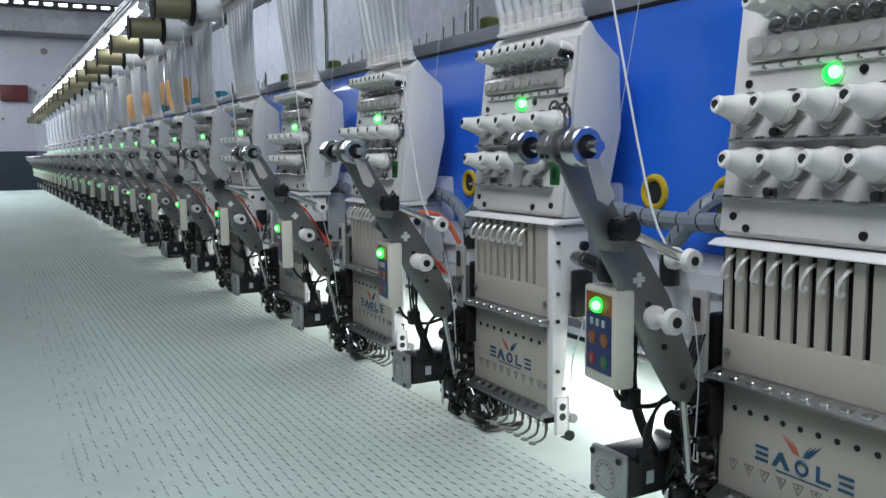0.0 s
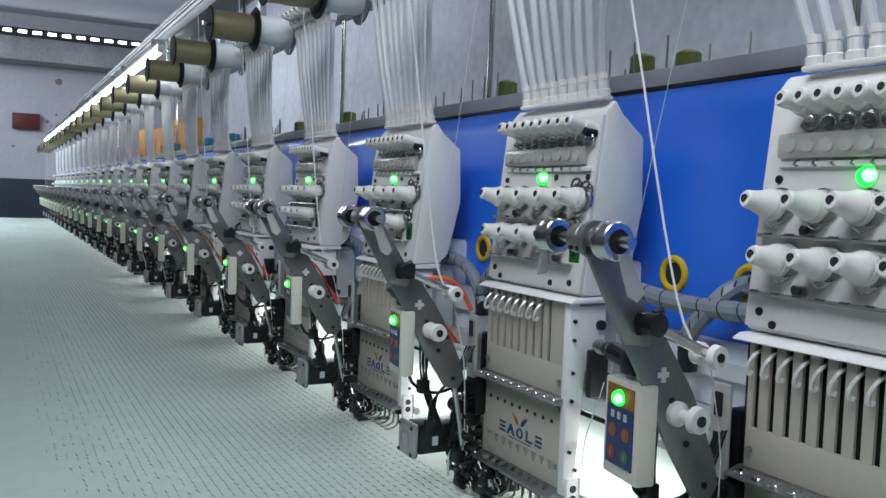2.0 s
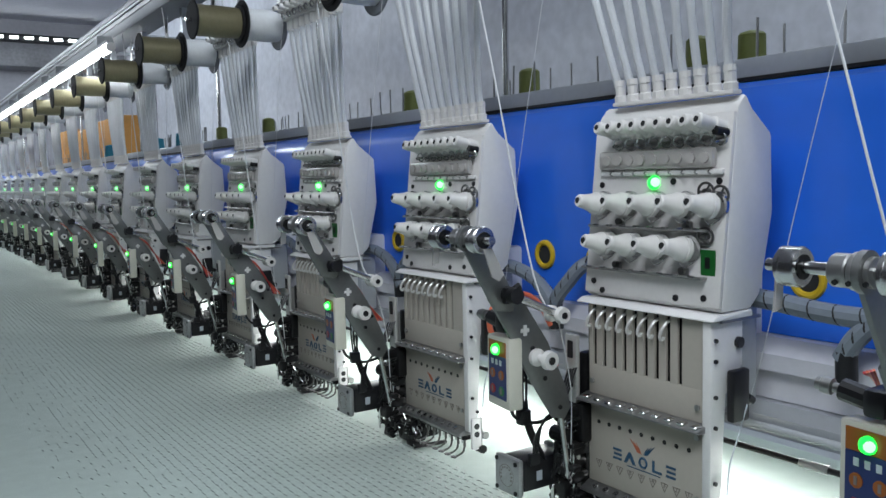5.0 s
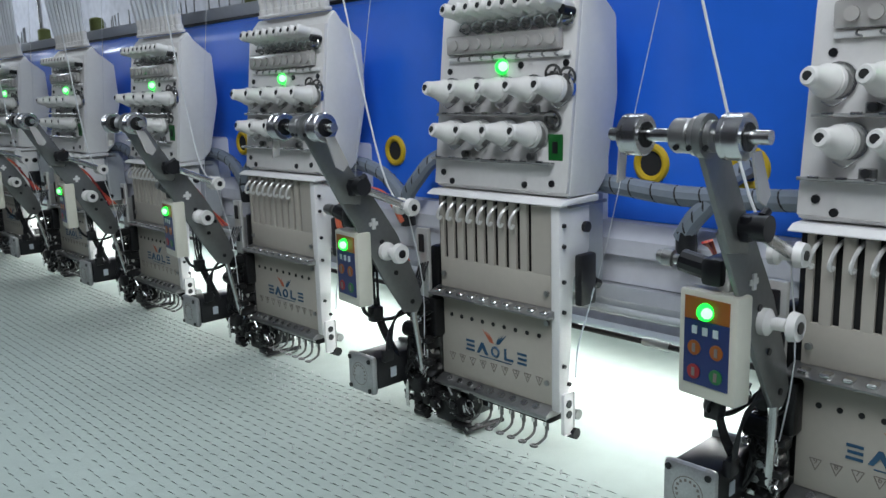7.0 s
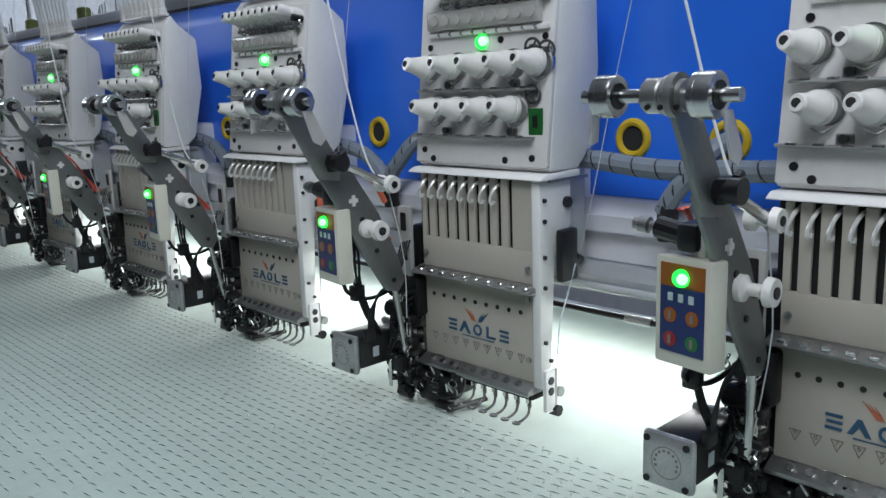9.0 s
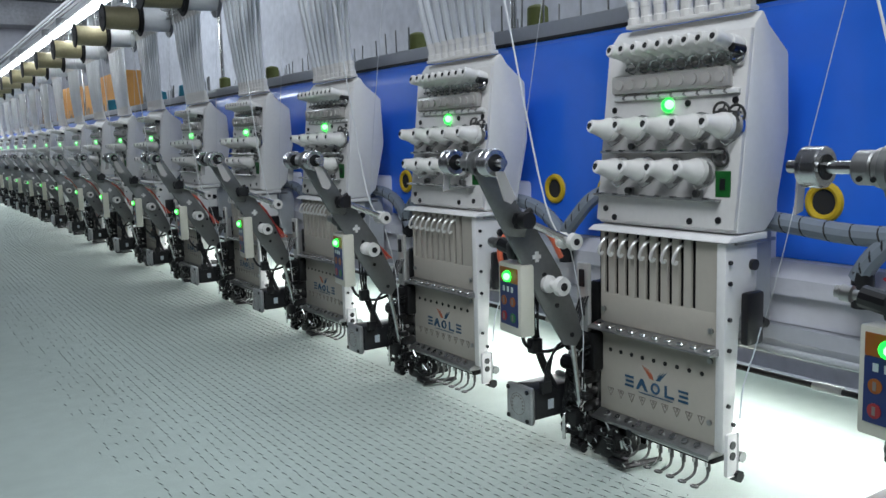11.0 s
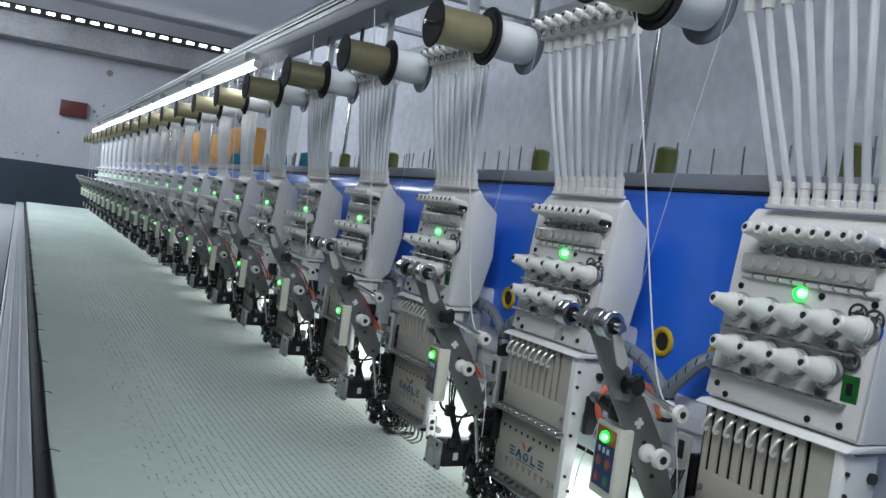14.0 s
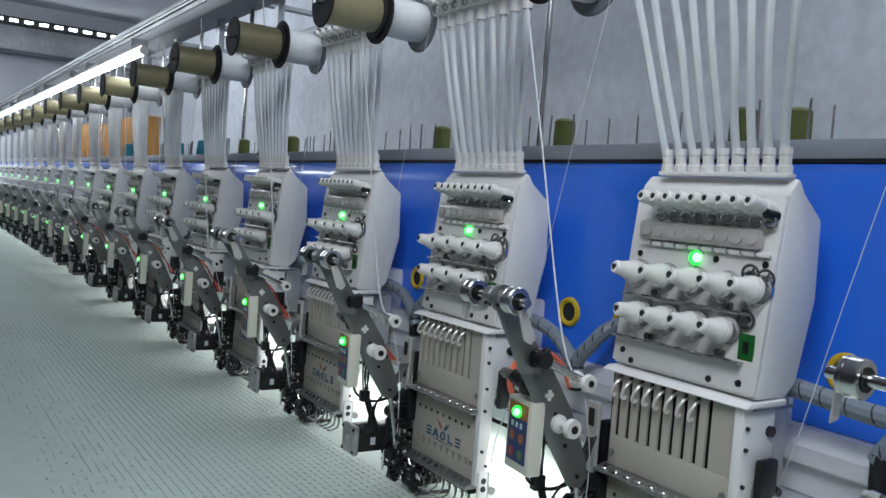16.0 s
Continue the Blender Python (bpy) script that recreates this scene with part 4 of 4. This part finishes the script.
    for j in range(4):
        part("red_lead", made_of(pipe, [(0.47 + .004 * j, 0.112, 1.062), (0.50 + .003 * j, 0.12, 1.05 - .004 * j), (0.52, 0.115 + .003 * j, 1.02), (0.535 + .004 * j, 0.11, 0.985)], .0012, 5, 5), ORANGE if j % 2 else RED, v)
    part("lead", made_of(pipe, [(0.470, 0.10, 0.958), (0.488, 0.115, 0.935), (0.515, 0.110, 0.925), (0.545, 0.10, 0.935)], .0022, 6, 6), BLACK, v)
    link = bmesh.new()
    rod(link, (0.523, 0.081, 0.945), (0.545, 0.092, 0.86), .0035, seg=8)
    part("drive_link", link, CHROME, v)
    return v


def build_control():
    c = thing("control_box", (0.462, 0.095, 0.958), "cream plastic control box with orange and blue keypad", "control box", "control boxes on the devices")
    part("shell", made_of(box, 0.4505, 0.4675, 0.071, 0.118, 0.957, 1.033, .0025), CREAM, c, "cream plastic shell")
    part("hanger_strap", made_of(box, 0.459, 0.465, 0.084, 0.094, 1.032, 1.05, .002), KNOB, c)
    k = part("keypad", made_of(box, 0.4495, 0.4506, 0.0765, 0.1125, 0.967, 1.0125, .0002, 1), LABELBLUE, c, "blue printed keypad")
    part("keypad_top", made_of(box, 0.4495, 0.4506, 0.0765, 0.1125, 1.0127, 1.0285, .0002, 1), LABELORANGE, c, "orange printed lamp field")
    l = part("lamp", made_of(ball, (0.4488, 0.0945, 1.0195), .0062), LED, c, "lit green lamp")
    part("lamp_core", made_of(ball, (0.4468, 0.0925, 1.0197), .0043), LEDCORE, l)
    for y, z, mat in ((0.1035, .993, LABELORANGE), (0.0855, .993, LABELORANGE), (0.1035, .976, BTNRED), (0.0855, .976, BTNGREEN)):
        b = part("button", made_of(rod, (0.4496, y, z), (0.4488, y, z), .0052, seg=16), mat, k)
        part("symbol", made_of(box, 0.4483, 0.4488, y - .0012, y + .0012, z - .003, z + .003), INK, b)
    for j in range(3):
        part("mark", made_of(box, 0.4488, 0.4494, 0.1035 - .0085 * j - .002, 0.1035 - .0085 * j + .002, 1.0030, 1.0085), INKWHITE, k)
    c.rotation_euler = (0, 0, -0.147)
    return c


def build_bobbin(gold):
    x0, x1 = (0.430, 0.524) if gold else (0.526, 0.608)
    y, z = 0.208, 1.512
    rf, rw = (0.037, 0.029) if gold else (0.046, 0.030)
    b = thing("thread_reel", ((x0 + x1) / 2, y, 1.49), "black-flanged reel of pale gold thread" if gold else "reel of white thread with dark flanges", "thread reel", "reels on the thread rack")
    for x, dark in ((x0, True), (x1 - .004, gold)):
        part("flange", made_of(turned, (x, y, z), (x + .004, y, z), [(0, rf - .002), (.3, rf), (.7, rf), (1, rf - .002)], 28), MATT if dark else FLANGE, b)
    part("winding", made_of(turned, (x0 + .004, y, z), (x1 - .004, y, z), [(0, rw), (.1, rw + .0012), (.3, rw + .0004), (.5, rw + .0016), (.9, rw + .001), (1, rw)], 28), GOLD if gold else CORD, b)
    part("spindle", made_of(rod, (x0 - .012, y, z), (x1 + .001, y, z), .004), CHROME, b)
    if not gold:
        part("bracket", made_of(box, x1 + .001, x1 + .004, y - .012, y + .012, z - .014, 1.656, .001), STEEL, b)
    return b


def build_hose():
    g = thing("cable_hose", (0.69, -0.1, 1.03), "grey spiral-wrapped cable hose out of a yellow grommet", "cable hose", "hoses along the beam")
    part("grommet", made_of(ring, (0.6875, -0.108, 1.091), (1, 0, 0), 0.0165, 0.0042, 22, 8), YELLOW, g, "yellow rubber grommet")
    part("grommet_hole", made_of(rod, (0.6872, -0.108, 1.091), (0.6868, -0.108, 1.091), 0.0135), SLOT, g)
    part("grommet", made_of(ring, (0.6875, -0.212, 1.091), (1, 0, 0), 0.0165, 0.0042, 22, 8), YELLOW, g, "yellow rubber grommet")
    for pts, n in (([(0.70, -0.212, 1.091), (0.676, -0.211, 1.089), (0.660, -0.205, 1.080), (0.650, -0.194, 1.062), (0.647, -0.180, 1.045), (0.648, -0.168, 1.026)], 9),
                   ([(0.640, -0.060, 1.076), (0.652, -0.080, 1.074), (0.655, -0.115, 1.064), (0.652, -0.145, 1.049), (0.648, -0.166, 1.034), (0.648, -0.178, 1.018)], 9)):
        hs = part("hose", made_of(pipe, pts, .0095, 10, 8), HOSE, g)
        path = smooth_path(pts, 5)
        for a, b in zip(path[4::3], path[5::3]):
            part("wrap_gap", made_of(ring, a, (b - a) + Vector((0, 0.003, 0.003)), .0092, .0010, 14, 5), SLOT, hs)
    part("hose_end", made_of(rod, (0.648, -0.172, 1.034), (0.650, -0.172, 1.000), .010), BLACK, g)
    return g


def build_cord():
    c = thing("feed_cord", (0.50, 0.05, 1.0), "twisted white cord running down to a device", "cord", "cords to the devices")
    part("strand", made_of(pipe, [(0.50, 0.250, 1.62), (0.50, 0.165, 1.336), (0.50, 0.113, 1.15), (0.502, 0.088, 1.075), (0.511, 0.068, 1.046)], .0011, 6, 3), CORD, c)
    part("strand", made_of(pipe, [(0.511, 0.068, 1.046), (0.530, 0.07, 0.97), (0.545, 0.088, 0.88)], .0006, 6, 3), CORD, c)
    return c


def build_thread():
    t = thing("guide_thread", (0.60, -0.2, 1.0), "thin white thread running from the rack to a sensor box", "thread", "threads behind the heads")
    part("strand", made_of(pipe, [(0.590, -0.284, 1.66), (0.597, -0.168, 1.23), (0.606, -0.118, 1.045), (0.618, -0.093, 0.981)], .00042, 5, 4), CORD, t)
    return t


# what the eye cannot make out on the far heads
TOO_FINE = {"hole", "screw", "needle_mark", "thread_hook", "symbol", "arm_hole", "sensor_wheel", "mark", "motor_screw", "check_spring", "needle",
            "wrap_gap", "hanging_wire", "red_lead", "motor_wire", "clamp_screw", "bar_screw", "bar_eye", "bar_bracket", "check_wheel", "needle_number", "print_bar", "print_wedge", "print_disc", "print_foot", "cap_mark", "cap_ring", "collar_screw", "foot_spring", "needle_hole", "frame_slot", "sticker_bar"}
makers = [build_head(), build_tubes(), build_device(), build_control(), build_bobbin(True), build_bobbin(False), build_hose(), build_cord(), build_thread()]
for k in range(1, HEADS):
    for ob in makers:
        again = copy_thing(ob, Matrix.Translation(ob.location + Vector((0, k * PITCH, 0))) @ ob.rotation_euler.to_matrix().to_4x4())
        if k > 8:
            for o in again.children_recursive:
                if o.name.split(".")[0] in TOO_FINE:
                    bpy.data.objects.remove(o)

spare = [ob for ob in bpy.data.objects if ob.name.split(".")[0] == "hose" and ob.parent and abs(ob.parent.location.y - 0.3) < 0.01]
spare = max(spare, key=lambda ob: max(v.co.y for v in ob.data.vertices))
for ob in spare.children_recursive + [spare]:
    bpy.data.objects.remove(ob)
fh = thing("cable_hose", (0.65, 0.2, 1.06), "grey spiral-wrapped cable hose between two heads", "cable hose")
pts = [(0.640, 0.350, 1.076), (0.650, 0.31, 1.072), (0.650, 0.237, 1.066), (0.650, 0.16, 1.068), (0.645, 0.09, 1.072)]
part("hose", made_of(pipe, pts, .0098, 10, 8), HOSE, fh)
path = smooth_path(pts, 6)
for a, b in zip(path[2::2], path[3::2]):
    part("wrap_gap", made_of(ring, a, (b - a) + Vector((0, 0, 0.004)), .0095, .0010, 14, 5), SLOT, fh)

# orange air hoses at the second head
oh = thing("air_hose", (0.60, 0.5, 1.0), "bright orange air hose looped beside a head", "air hose")
part("hose", made_of(pipe, [(0.585, 0.60, 0.985), (0.545, 0.60, 0.99), (0.522, 0.60, 1.012), (0.520, 0.60, 1.036), (0.538, 0.60, 1.054), (0.570, 0.60, 1.056), (0.596, 0.60, 1.042), (0.615, 0.60, 1.012)], .0036, 8, 8), ORANGE, oh)
